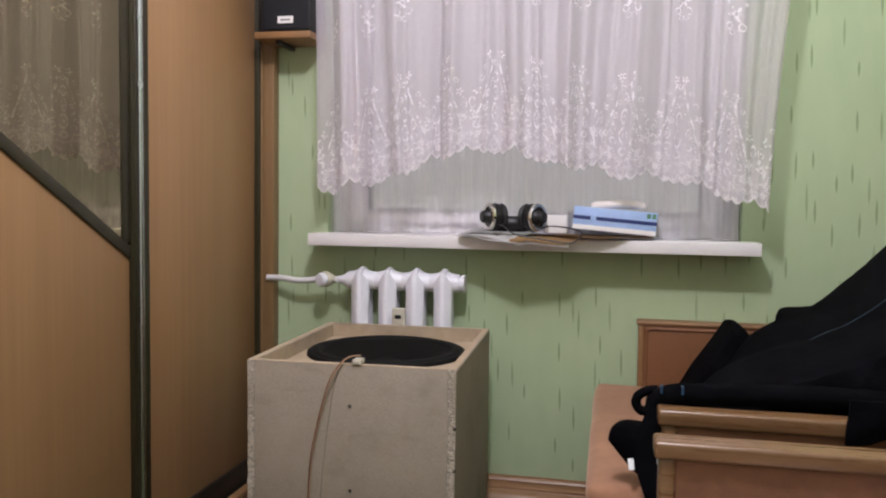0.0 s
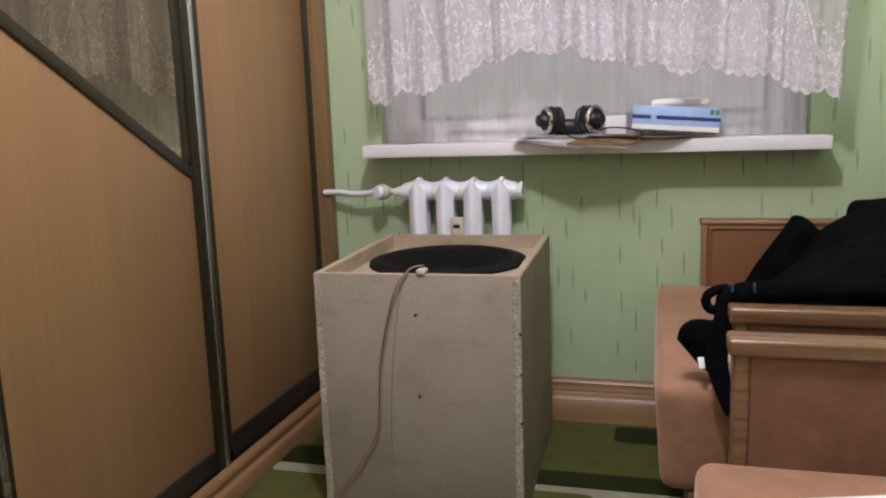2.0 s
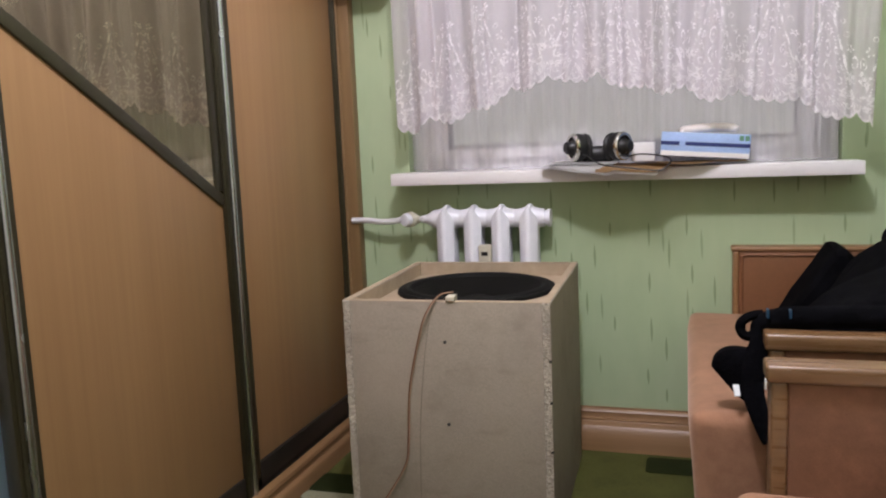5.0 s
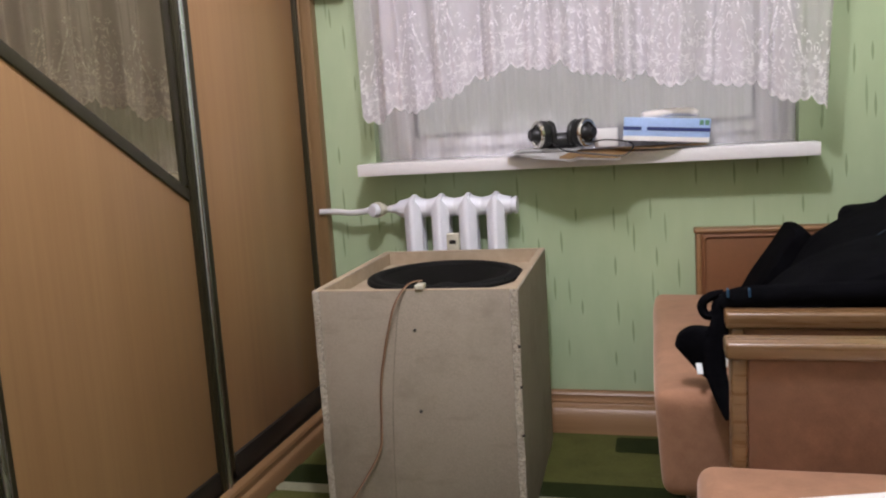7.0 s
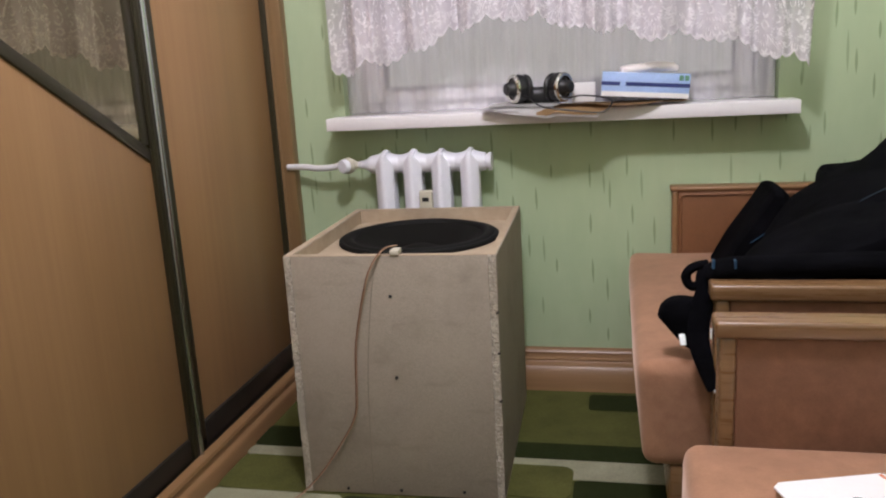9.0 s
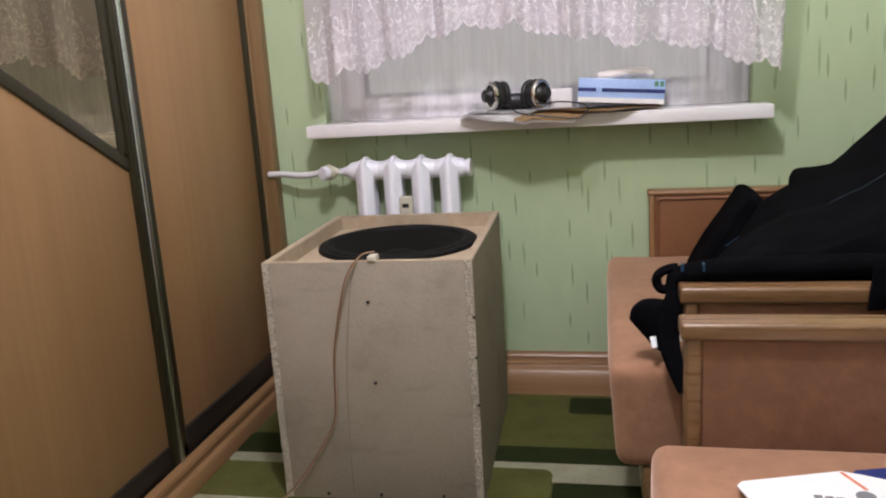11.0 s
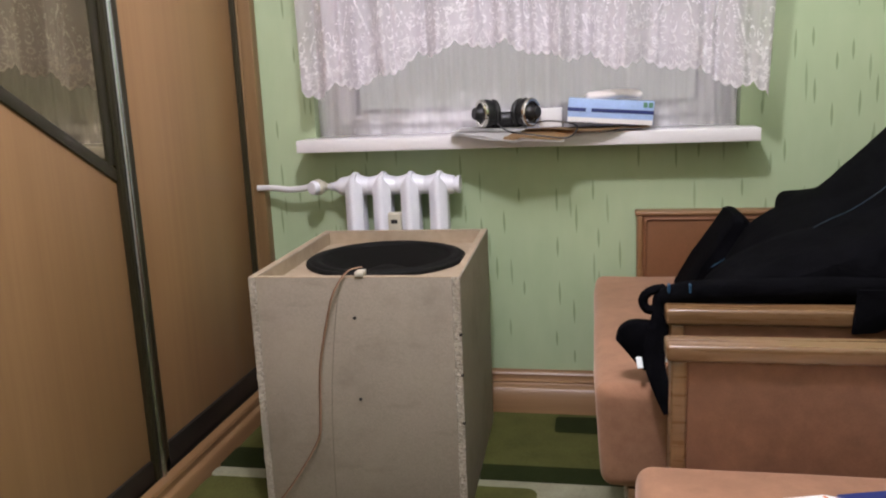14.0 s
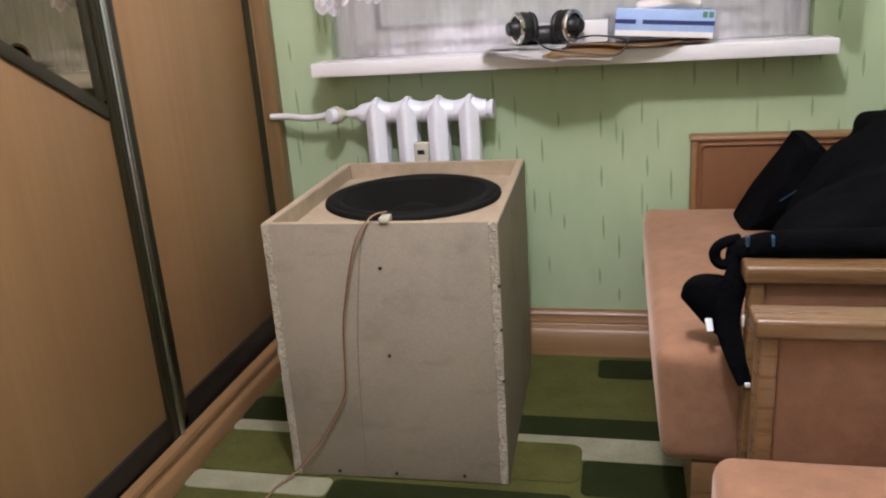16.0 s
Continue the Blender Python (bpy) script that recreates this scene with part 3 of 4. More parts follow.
part("board", prism([(0.0135, -0.115), (1.333, -0.115), (1.333, -0.002), (b, -0.002), (b, 0.07), (a, 0.07), (a, -0.002), (0.0135, -0.002)], "z", 0.8215, SZ, 0.0025, 2), SILL, sill)

# ---- lace curtain ----
HEM = [(0.055, 0.980), (0.066, 0.977), (0.214, 1.012), (0.36, 1.055), (0.436, 1.088), (0.586, 1.112), (0.716, 1.088), (0.772, 1.063), (0.874, 1.063), (0.937, 1.038), (1.089, 1.030), (1.208, 0.990), (1.253, 0.971), (1.345, 0.944)]


def hem_at(x):
    for (xa, za), (xb, zb) in zip(HEM, HEM[1:]):
        if x <= xb:
            s = (x - xa) / (xb - xa)
            return za + (zb - za) * s
    return HEM[-1][1]


def curtain_mesh():
    nx, nz, up = 900, 70, 2.28
    xs = np.linspace(0, 1, nx + 1)
    rng = random.Random(4)
    folds = [(rng.uniform(5, 16), rng.uniform(0, 6.28), rng.uniform(0.004, 0.011)) for _ in range(5)] + [(23.7, 1.0, 0.0034), (31.3, 2.2, 0.0024), (41.9, 0.4, 0.0016)]
    bm = bmesh.new()
    uv = bm.loops.layers.uv.new("UVMap")
    rows, cloth = [], []
    # cloth length along the folds
    base = [(0.058 + 1.285 * s) for s in xs]
    def depth(s):
        y = sum(h * math.sin(2 * math.pi * f * s + p) for f, p, h in folds)
        y += 0.016 * math.sin(2 * math.pi * 8.2 * s + 0.6 * math.sin(9 * s))
        for at, deep in ((0.115, 0.020), (0.30, -0.016), (0.47, 0.012), (0.585, 0.022), (0.775, 0.026), (0.875, -0.02)):
            y += deep * math.tanh((s - at) * 160) * math.exp(-((s - at) / 0.035) ** 2)
        return y
    ys = [depth(s) for s in xs]
    length = [0.0]
    for i in range(nx):
        length.append(length[-1] + math.hypot(base[i + 1] - base[i], ys[i + 1] - ys[i]))
    for k in range(nz + 1):
        q = (k / nz) ** 1.25
        row = []
        for i in range(nx + 1):
            u = length[i]
            scallop = 0.026 * (1 - abs(math.sin(math.pi * u / 0.165))) + 0.010 * (1 - abs(math.sin(5 * math.pi * u / 0.165)))
            h = hem_at(base[i])
            h0 = h - 0.012 + scallop
            z = h0 + (up - h0) * q
            spread = 1 + 0.045 * min(1.0, (z - 0.95) / 0.6)
            x = 0.67 + (base[i] - 0.67) * spread + 0.006 * math.sin(z * 5 + i * 0.02)
            if base[i] < 0.3:
                x = base[i] + (x - base[i]) * max(0.5, base[i] / 0.3)
            soft = 0.35 + 0.65 * min(1.0, (up - z) / 0.9)
            row.append((bm.verts.new((x, -0.145 + ys[i] * soft * 1.15, z)), u, z - (h - 0.012)))
        rows.append(row)
    for k in range(nz):
        for i in range(nx):
            quad = (rows[k][i], rows[k][i + 1], rows[k + 1][i + 1], rows[k + 1][i])
            f = bm.faces.new([q[0] for q in quad])
            for loop, q in zip(f.loops, quad):
                loop[uv].uv = (q[1], q[2])
    return bm


curtain = thing("lace_curtain", "sheer white voile curtain with embroidered scalloped lace hem", "curtain")
_c = curtain_mesh()
_c.faces.ensure_lookup_table()
part("voile", _c, LACE, curtain)
part("curtain_rod", rod((-0.12, -0.145, 2.285), (1.55, -0.145, 2.285), 0.012), STEEL, curtain, "thin metal curtain rod")
for x in (-0.05, 1.48):
    part("bracket", rod((x, -0.145, 2.285), (x, 0.0, 2.285), 0.007), STEEL, curtain)



def net_mesh():
    bm = bmesh.new()
    nx, nz = 260, 12
    rows = []
    for k in range(nz + 1):
        z = SZ + 0.004 + (d - SZ - 0.01) * k / nz
        row = []
        for i in range(nx + 1):
            s = i / nx
            y = 0.018 + 0.006 * math.sin(s * 70 + 2 * math.sin(s * 11)) + 0.004 * math.sin(s * 163 + 1) + 0.003 * math.sin(s * 25 + z * 2)
            row.append(bm.verts.new((a + 0.006 + (b - a - 0.012) * s, y, z)))
        rows.append(row)
    for k in range(nz):
        for i in range(nx):
            bm.faces.new((rows[k][i], rows[k][i + 1], rows[k + 1][i + 1], rows[k + 1][i]))
    return bm


net = thing("net_curtain", "plain sheer white net hanging close before the window", "curtain")
part("net_cloth", net_mesh(), NET, net)
part("net_rod", rod((a + 0.002, 0.018, d - 0.008), (b - 0.002, 0.018, d - 0.008), 0.005), STEEL, net)

# ---- wardrobe ----
wardrobe = thing("wardrobe", "built-in wardrobe with beech sliding doors and bronze mirror", "wardrobe")
FX = -0.170            # front of the nearer sliding door
part("casing", box((-0.19, -0.042, 0.0), (-0.131, -0.001, 2.45), 0.002), CASING, wardrobe)
part("side_panel", box((X0 + 0.001, -2.02, 0.0), (-0.19, -2.0, 2.45), 0.002), CASING, wardrobe)
part("top_board", box((X0 + 0.001, -2.0, 2.43), (-0.152, -0.043, 2.45), 0.002), CASING, wardrobe)
part("back_panel", box((X0 + 0.001, -2.0, 0.0), (X0 + 0.01, -0.043, 2.43), 0.0), DARKBOARD, wardrobe)
part("divider", box((X0 + 0.01, -1.12, 0.0), (-0.24, -1.10, 2.43), 0.001), CASING, wardrobe)
part("kick_rail", box((-0.215, -2.0, -0.02), (-0.178, -0.043, 0.100), 0.002), DARKBOARD, wardrobe, "black plinth rail")
part("inner_shelf", box((X0 + 0.01, -2.0, 0.66), (-0.26, -1.12, 0.68), 0.001), DARKBOARD, wardrobe)


def profile_post(name, x, y0, y1, z0, z1, parent, label):
    """An aluminium edge profile with a rounded bead on a dark channel."""
    post = part(name, box((x - 0.03, y0, z0), (x, y1, z1), 0.003), BRONZE, parent, label)
    part("bead", tube([(x + 0.001, (y0 * 0.45 + y1 * 0.55), z0 + 0.002), (x + 0.001, (y0 * 0.45 + y1 * 0.55), z1 - 0.002)], 0.0078, 12, 1.0, 1, up=(0, 1, 0)), STEEL, post)
    part("groove", box((x - 0.004, y0 + 0.008, z0 + 0.003), (x + 0.0025, y0 + 0.014, z1 - 0.003), 0.001, 1), BRONZE, post)
    return post


# front door with the slanting mirror
DA, DB = -1.426, -0.6925
door = part("sliding_door", box((FX - 0.022, DA + 0.045, 0.10), (FX - 0.012, DB - 0.05, 2.42), 0.001), LAMINATE, wardrobe, "beech laminate sliding door with slanting mirror")
profile_post("profile", FX, DB - 0.052, DB, 0.07, 2.43, door, "bronze aluminium edge profile")
part("channel", box((FX - 0.028, DB - 0.086, 0.855), (FX - 0.006, DB - 0.0525, 2.42), 0.002), BRONZE, door)
profile_post("profile", FX, DA, DA + 0.052, 0.07, 2.43, door, "bronze aluminium edge profile")
part("bottom_rail", box((FX - 0.026, DA + 0.052, 0.075), (FX - 0.004, DB - 0.055, 0.128), 0.002), DARKBOARD, door)
SL = 0.578


def line_z(y):
    return 0.814 + (-0.744 - y) * SL


ya, yb = DA + 0.0525, DB - 0.0525
part("slanting_bar", prism([(ya, line_z(ya)), (yb, line_z(yb)), (yb, line_z(yb) + 0.031), (ya, line_z(ya) + 0.031)], "x", FX - 0.024, FX - 0.006, 0.002), BRONZE, door, "dark bronze slanting divider bar")
part("mirror", prism([(ya, line_z(ya) + 0.028), (yb, line_z(yb) + 0.028), (yb, 2.42), (ya, 2.42)], "x", FX - 0.0118, FX - 0.0085), MIRROR, door, "bronze-tinted mirror panel")
# rear door
RX = -0.174
rear = part("sliding_door", box((RX - 0.022, DB + 0.002, 0.10), (RX - 0.012, -0.064, 2.42), 0.001), LAMINATE, wardrobe, "plain beech laminate sliding door")
slim = part("profile", box((RX - 0.03, -0.064, 0.07), (RX + 0.004, -0.043, 2.43), 0.003), BRONZE, rear, "bronze aluminium edge profile")
part("bead", tube([(RX + 0.005, -0.050, 0.072), (RX + 0.005, -0.050, 2.428)], 0.004, 10, 1.0, 1, up=(0, 1, 0)), CASING, slim)
part("edge_strip", box((RX - 0.024, DB + 0.001, 0.07), (RX - 0.004, DB + 0.028, 2.42), 0.002), BRONZE, rear)
part("bottom_rail", box((RX - 0.024, DB + 0.028, 0.075), (RX - 0.003, -0.082, 0.138), 0.002), DARKBOARD, rear)

# boxes seen in the open bay of the wardrobe
store = thing("storage_box", "pale blue plastic storage boxes stacked in the wardrobe", "storage box")
part("lower_box", box((-0.72, -1.450, -0.009), (-0.222, -1.14, 0.516), 0.010), PALEBOX, store)
part("lid", box((-0.72, -1.450, 0.517), (-0.218, -1.14, 0.548), 0.004), BLACK, store, "black lid")
part("upper_box", box((-0.72, -1.450, 0.549), (-0.222, -1.14, 0.632), 0.010), PALEBOX, store)
case = thing("black_case", "black case lying on the storage boxes", "case")
part("shell", box((-0.70, -1.448, 0.633), (-0.235, -1.15, 0.659), 0.008), BLACK, case)
cabinet = thing("white_cabinet", "white cabinet standing in the open wardrobe bay", "cabinet")
part("body", box((-0.74, -1.96, -0.009), (-0.232, -1.452, 0.655), 0.014, 4), SILL, cabinet)
part("door", box((-0.231, -1.955, 0.02), (-0.214, -1.456, 0.645), 0.007, 3), SILL, cabinet)

# ---- radiator ----
radiator = thing("radiator", "white enamelled cast-iron radiator with four sections", "radiator", (0.007, 0, 0.006))
PITCH, RXC = 0.0865, 0.171


def section_mesh(x):
    bm = bmesh.new()
    for y0, y1, w in ((-0.112, -0.082, 0.028), (-0.055, -0.025, 0.022)):
        own = prism([(x - w, y1), (x - w, y0 + 0.014), (x - 0.007, y0 - 0.003), (x + 0.007, y0 - 0.003), (x + w, y0 + 0.014), (x + w, y1)], "z", 0.13, 0.748, 0.005, 3)
        for v in own.verts:
            if v.co.z > 0.5:
                v.co.z -= 0.040 * abs(v.co.x - x) / w
        me = bpy.data.meshes.new("tmp")
        own.to_mesh(me)
        own.free()
        bm.from_mesh(me)
        bpy.data.meshes.remove(me)
    for z, flip in ((0.712, 1), (0.155, -1)):
        ridge = [(-0.110, z - 0.03 * flip), (-0.110, z + 0.016 * flip), (-0.095, z + 0.034 * flip), (-0.068, z + 0.040 * flip), (-0.042, z + 0.034 * flip), (-0.027, z + 0.014 * flip), (-0.027, z - 0.03 * flip)]
        own = prism(ridge, "x", x - 0.008, x + 0.008, 0.005, 3)
        me = bpy.data.meshes.new("tmp")
        own.to_mesh(me)
        own.free()
        bm.from_mesh(me)
        bpy.data.meshes.remove(me)
        # shoulders flare towards the hub
        lathe([(0.0, -0.045), (0.027, -0.045), (0.030, -0.026), (0.037, -0.006), (0.037, 0.006), (0.030, 0.026), (0.027, 0.045), (0.0, 0.045)], 28,
              Matrix.Translation((x, -0.068, z - 0.004 * flip)) @ pose(0, 0, 0, 0, 90, 0), bm)
    return bm


for i in range(4):
    part("section", section_mesh(RXC + PITCH * i), ENAMEL, radiator)
part("end_plug", lathe([(0.0, 0.0), (0.020, 0.0), (0.022, 0.003), (0.022, 0.012), (0.027, 0.013), (0.027, 0.022), (0.0, 0.022)][::-1], 24, Matrix.Translation((0.472, -0.068, 0.708)) @ pose(0, 0, 0, 0, 90, 0)), ENAMEL, radiator)
part("inlet", lathe([(0.0, 0.0), (0.012, 0.0), (0.016, 0.012), (0.026, 0.026), (0.028, 0.04), (0.0, 0.04)], 24, Matrix.Translation((0.098, -0.068, 0.708)) @ pose(0, 0, 0, 0, 90, 0)), ENAMEL, radiator)
for x in (0.215, 0.39):
    part("wall_bracket", box((x - 0.006, -0.05, 0.20), (x + 0.006, -0.0005, 0.22), 0.002), ENAMEL, radiator)
meter = part("heat_meter", box((0.280, -0.122, 0.545), (0.319, -0.100, 0.632), 0.004, 3), BEIGE, radiator, "beige heat cost meter")
part("display", box((0.289, -0.1228, 0.600), (0.309, -0.1215, 0.612), 0.0004, 1), BLACK, meter)
part("supply_pipe", tube([(-0.158, -0.045, 0.704), (-0.10, -0.050, 0.704), (-0.05, -0.062, 0.700), (0.0, -0.066, 0.703), (0.03, -0.068, 0.710), (0.05, -0.068, 0.709)], 0.0095, 14), PIPE, radiator)
part("supply_pipe", rod((0.06, -0.068, 0.708), (0.105, -0.068, 0.708), 0.0085), PIPE, radiator)
ring_ = Matrix.Translation((0.049, -0.082, 0.709)) @ pose(0, 0, 0, 90, 0, -28)
valve = part("valve", lathe([(0.0, -0.022), (0.009, -0.022), (0.012, -0.014), (0.018, -0.010), (0.018, 0.006), (0.012, 0.012), (0.010, 0.02), (0.0, 0.02)], 24, Matrix.Translation((0.052, -0.07, 0.708)) @ pose(0, 0, 0, 0, 90, 0)), BEIGE, radiator)
part("knob", lathe([(0.0, 0.0), (0.020, 0.0), (0.0215, 0.003), (0.0215, 0.013), (0.018, 0.019), (0.0, 0.021)], 28, Matrix.Translation((0.043, -0.098, 0.709)) @ pose(0, 0, 0, 90, 0, -28)), ENAMEL, valve, "white round valve knob")
part("collar", lathe([(0.0, 0.0), (0.023, 0.0), (0.0245, 0.003), (0.0245, 0.012), (0.022, 0.016), (0.0, 0.016)], 28, ring_), BEIGE, valve, "beige scale ring")
valve.location.x = 0.011
part("nut", lathe([(0.0, 0.0), (0.012, 0.0), (0.012, 0.014), (0.0, 0.014)], 6, Matrix.Translation((0.078, -0.068, 0.708)) @ pose(0, 0, 0, 0, 90, 0)), PIPE, valve)

# ---- wall shelf with a loudspeaker ----
shelf = thing("wall_shelf", "narrow brown wooden wall shelf beside the curtain", "shelf")
part("board", box((-0.147, -0.150, 1.446), (0.034, -0.001, 1.466), 0.002), SHELF, shelf)
part("bracket", box((-0.09, -0.12, 1.434), (-0.075, -0.001, 1.446), 0.001), BLACK, shelf)
speaker = thing("bookshelf_speaker", "black loudspeaker box with a small white label", "speaker", (0, 0, 0))
part("cabinet", box((-0.134, -0.142, 1.467), (0.030, -0.01, 1.74), 0.004), BLACK, speaker)
part("grille", box((-0.122, -0.1465, 1.473), (0.025, -0.142, 1.734), 0.003), plain("speaker_cloth", (0.008, 0.009, 0.013), 0.85, 0, 0.2, 300, 0.4), speaker)
label_ = part("label_plate", box((-0.072, -0.1482, 1.490), (-0.022, -0.1466, 1.511), 0.0005, 1), PAPER, speaker, "small white label")
for x0, x1 in ((-0.062, -0.052), (-0.050, -0.043), (-0.041, -0.032)):
    part("mark", box((x0, -0.1486, 1.497), (x1, -0.1483, 1.503), 0), INK, label_)

# ---- subwoofer in a raw chipboard box ----
BX0, BX1, BY0, BY1, BH, TH = 0.1067, 0.5945, -0.731, -0.1405, 0.590, 0.017
sub = thing("subwoofer_box", "raw chipboard subwoofer box with its cone facing up", "subwoofer")


def chewed(lo, hi, seed, amount=0.0022):
    """A sawn board edge with small chips broken out of it."""
    bm = box(lo, hi, 0.0012, 1)
    bmesh.ops.subdivide_edges(bm, edges=[e for e in bm.edges if e.calc_length() > 0.2], cuts=70, use_grid_fill=True)
    for v in bm.verts:
        if v.co.y < lo[1] + 0.004:
            n = noise.noise(Vector((v.co.x * 40, seed, v.co.z * 38)))
            n2 = noise.noise(Vector((v.co.x * 20 + 9, seed, v.co.z * 9)))
            v.co.y += max(0.0, n) * amount * 2 + max(0.0, n2 - 0.25) * 0.012
            v.co.x += n * amount * 0.5
    return bm


part("side_board", chewed((BX0, BY0, 0.001), (BX0 + TH, BY1, BH), 1.0), BOARD_EDGE, sub, "chipboard side with a rough sawn edge")
part("side_board", chewed((BX1 - TH, BY0, 0.001), (BX1, BY1, BH), 5.0), BOARD_EDGE, sub, "chipboard side with a rough sawn edge")
part("side_face", box((BX1 - 0.001, BY0 + 0.004, 0.002), (BX1 + 0.0012, BY1 - 0.001, BH - 0.002), 0.0008, 1), BOARD, sub)
part("side_face", box((BX0 - 0.0012, BY0 + 0.004, 0.002), (BX0 + 0.001, BY1 - 0.001, BH - 0.002), 0.0008, 1), BOARD, sub)
front = part("front_board", box((BX0 + TH, BY0 + 0.0015, 0.001), (BX1 - TH, BY0 + TH, BH - 0.001), 0.0014, 2), BOARD, sub)
part("back_board", box((BX0 + TH, BY1 - TH, 0.001), (BX1 - TH, BY1 - 0.0015, BH - 0.001), 0.0014, 2), BOARD, sub)
part("bottom_board", box((BX0 + TH, BY0 + TH, 0.001), (BX1 - TH, BY1 - TH, 0.018), 0.001, 1), BOARD, sub)
for lo, hi in (((BX0 + 0.0006, BY0 + 0.001, BH - 0.0004), (BX0 + TH, BY1, BH + 0.0012)), ((BX1 - TH, BY0 + 0.001, BH - 0.0004), (BX1 - 0.0006, BY1, BH + 0.0012)),
               ((BX0 + TH, BY0 + 0.002, BH - 0.0012), (BX1 - TH, BY0 + TH, BH + 0.001)), ((BX0 + TH, BY1 - TH, BH - 0.0012), (BX1 - TH, BY1 - 0.002, BH + 0.001))):
    part("rim", box(lo, hi, 0.0006, 1), RIM, sub)
for lo, hi in (((BX0 + TH - 0.0004, BY0 + TH, 0.55), (BX0 + TH + 0.001, BY1 - TH, BH - 0.002)), ((BX1 - TH - 0.001, BY0 + TH, 0.55), (BX1 - TH + 0.0004, BY1 - TH, BH - 0.002)),
               ((BX0 + TH, BY1 - TH - 0.001, 0.55), (BX1 - TH, BY1 - TH + 0.0004, BH - 0.002))):
    part("inner_face", box(lo, hi, 0), RIM, sub)
BC = ((BX0 + BX1) / 2 - 0.002, -0.382)


def holed_board(x0, x1, y0, y1, z0, z1, cx, cy, r, n=64):
    """A board with a round hole."""
    bm = bmesh.new()
    rows = []
    for z in (z0, z1):
        ring, edge = [], []
        for i in range(n):
            q = 2 * math.pi * (i + 0.5) / n
            dx, dy = math.cos(q), math.sin(q)
            s = min((x1 - cx) / dx if dx > 0 else (x0 - cx) / dx, (y1 - cy) / dy if dy > 0 else (y0 - cy) / dy)
            ring.append(bm.verts.new((cx + r * dx, cy + r * dy, z)))
            edge.append(bm.verts.new((cx + s * dx, cy + s * dy, z)))
        rows.append((ring, edge))
    for i in range(n):
        j = (i + 1) % n
        for ring, edge in rows:
            bm.faces.new((ring[i], ring[j], edge[j], edge[i]))
        bm.faces.new((rows[0][0][i], rows[0][0][j], rows[1][0][j], rows[1][0][i]))
    return bm


part("baffle", holed_board(BX0 + TH, BX1 - TH, BY0 + TH, BY1 - TH, 0.536, 0.553, BC[0], BC[1], 0.192), RIM, sub, "pale wooden baffle")
driver = part("surround", lathe([(0.212, 0.0), (0.211, 0.008), (0.206, 0.011), (0.200, 0.010), (0.194, 0.014), (0.186, 0.016), (0.178, 0.013), (0.172, 0.006), (0.170, 0.0)], 72, Matrix.Translation((BC[0], BC[1], 0.5535))), RUBBER, sub, "black rubber surround")
part("cone", lathe([(0.1705, 0.006), (0.16, 0.002), (0.135, -0.012), (0.10, -0.032), (0.078, -0.044), (0.072, -0.040), (0.055, -0.028), (0.03, -0.019), (0.0, -0.016)], 72, Matrix.Translation((BC[0], BC[1], 0.5535))), CONE, driver, "black paper cone with dust cap")
part("terminal", box((0.359, BY0 - 0.003, 0.5914), (0.379, BY0 + 0.030, 0.6025), 0.002), BEIGE, sub, "small wooden cable clamp")
for x, z in ((0.353, 0.496), (0.355, 0.301), (0.215, 0.014), (0.347, 0.015), (0.499, 0.017)):
    part("screw", rod((x, BY0 + 0.0012, z), (x, BY0 - 0.0012, z), 0.0038, segs=12), BLACK, front, "dark sunk screw head")
for z in (0.455, 0.36, 0.245):
    part("chip", box((BX1 - 0.004, BY0 - 0.0008, z), (BX1 + 0.0018, BY0 + 0.010, z + 0.006), 0.001, 1), plain("dark_gap", (0.03, 0.025, 0.02), 0.8), sub)

part("pencil_line", tube([(0.325, BY0 + 0.0012, 0.575), (0.312, BY0 + 0.0012, 0.52), (0.298, BY0 + 0.0012, 0.42), (0.286, BY0 + 0.0012, 0.30), (0.280, BY0 + 0.0012, 0.15), (0.279, BY0 + 0.0012, 0.02)], 0.0009, 6), plain("pencil_grey", (0.245, 0.205, 0.158), 0.8), front, "faint drawn line")

wire = thing("speaker_cable", "twin copper speaker cable running down the box", "cable")
run = [(0.367, BY0 + 0.028, 0.607), (0.341, BY0 + 0.002, 0.603), (0.311, BY0 - 0.012, 0.560), (0.291, BY0 - 0.009, 0.50), (0.276, BY0 - 0.0075, 0.44), (0.263, BY0 - 0.007, 0.37),
       (0.256, BY0 - 0.007, 0.26), (0.248, BY0 - 0.0075, 0.205), (0.212, BY0 - 0.008, 0.140), (0.156, BY0 - 0.012, 0.060), (0.107, BY0 - 0.022, 0.010), (0.086, BY0 - 0.055, 0.004), (0.066, BY0 - 0.14, 0.004), (0.02, BY0 - 0.27, 0.004), (-0.04, BY0 - 0.60, 0.004)]
part("lead", tube(run, 0.0015, 8), COPPER, wire, "copper-coloured lead")
part("lead", tube([(x + 0.0029, y - 0.0003, z + 0.0005) for x, y, z in run], 0.0015, 8), plain("clear_lead", (0.37, 0.23, 0.145), 0.35), wire)

turned = pose((BX0 + BX1) / 2, (BY0 + BY1) / 2, 0, 0, 0, 1.56) @ Matrix.Translation((-(BX0 + BX1) / 2, -(BY0 + BY1) / 2, 0))
sub.matrix_basis = turned
wire.matrix_basis = turned

# ---- rug ----
rug = thing("rug", "green patchwork pile rug with dark and pale bars", "rug")


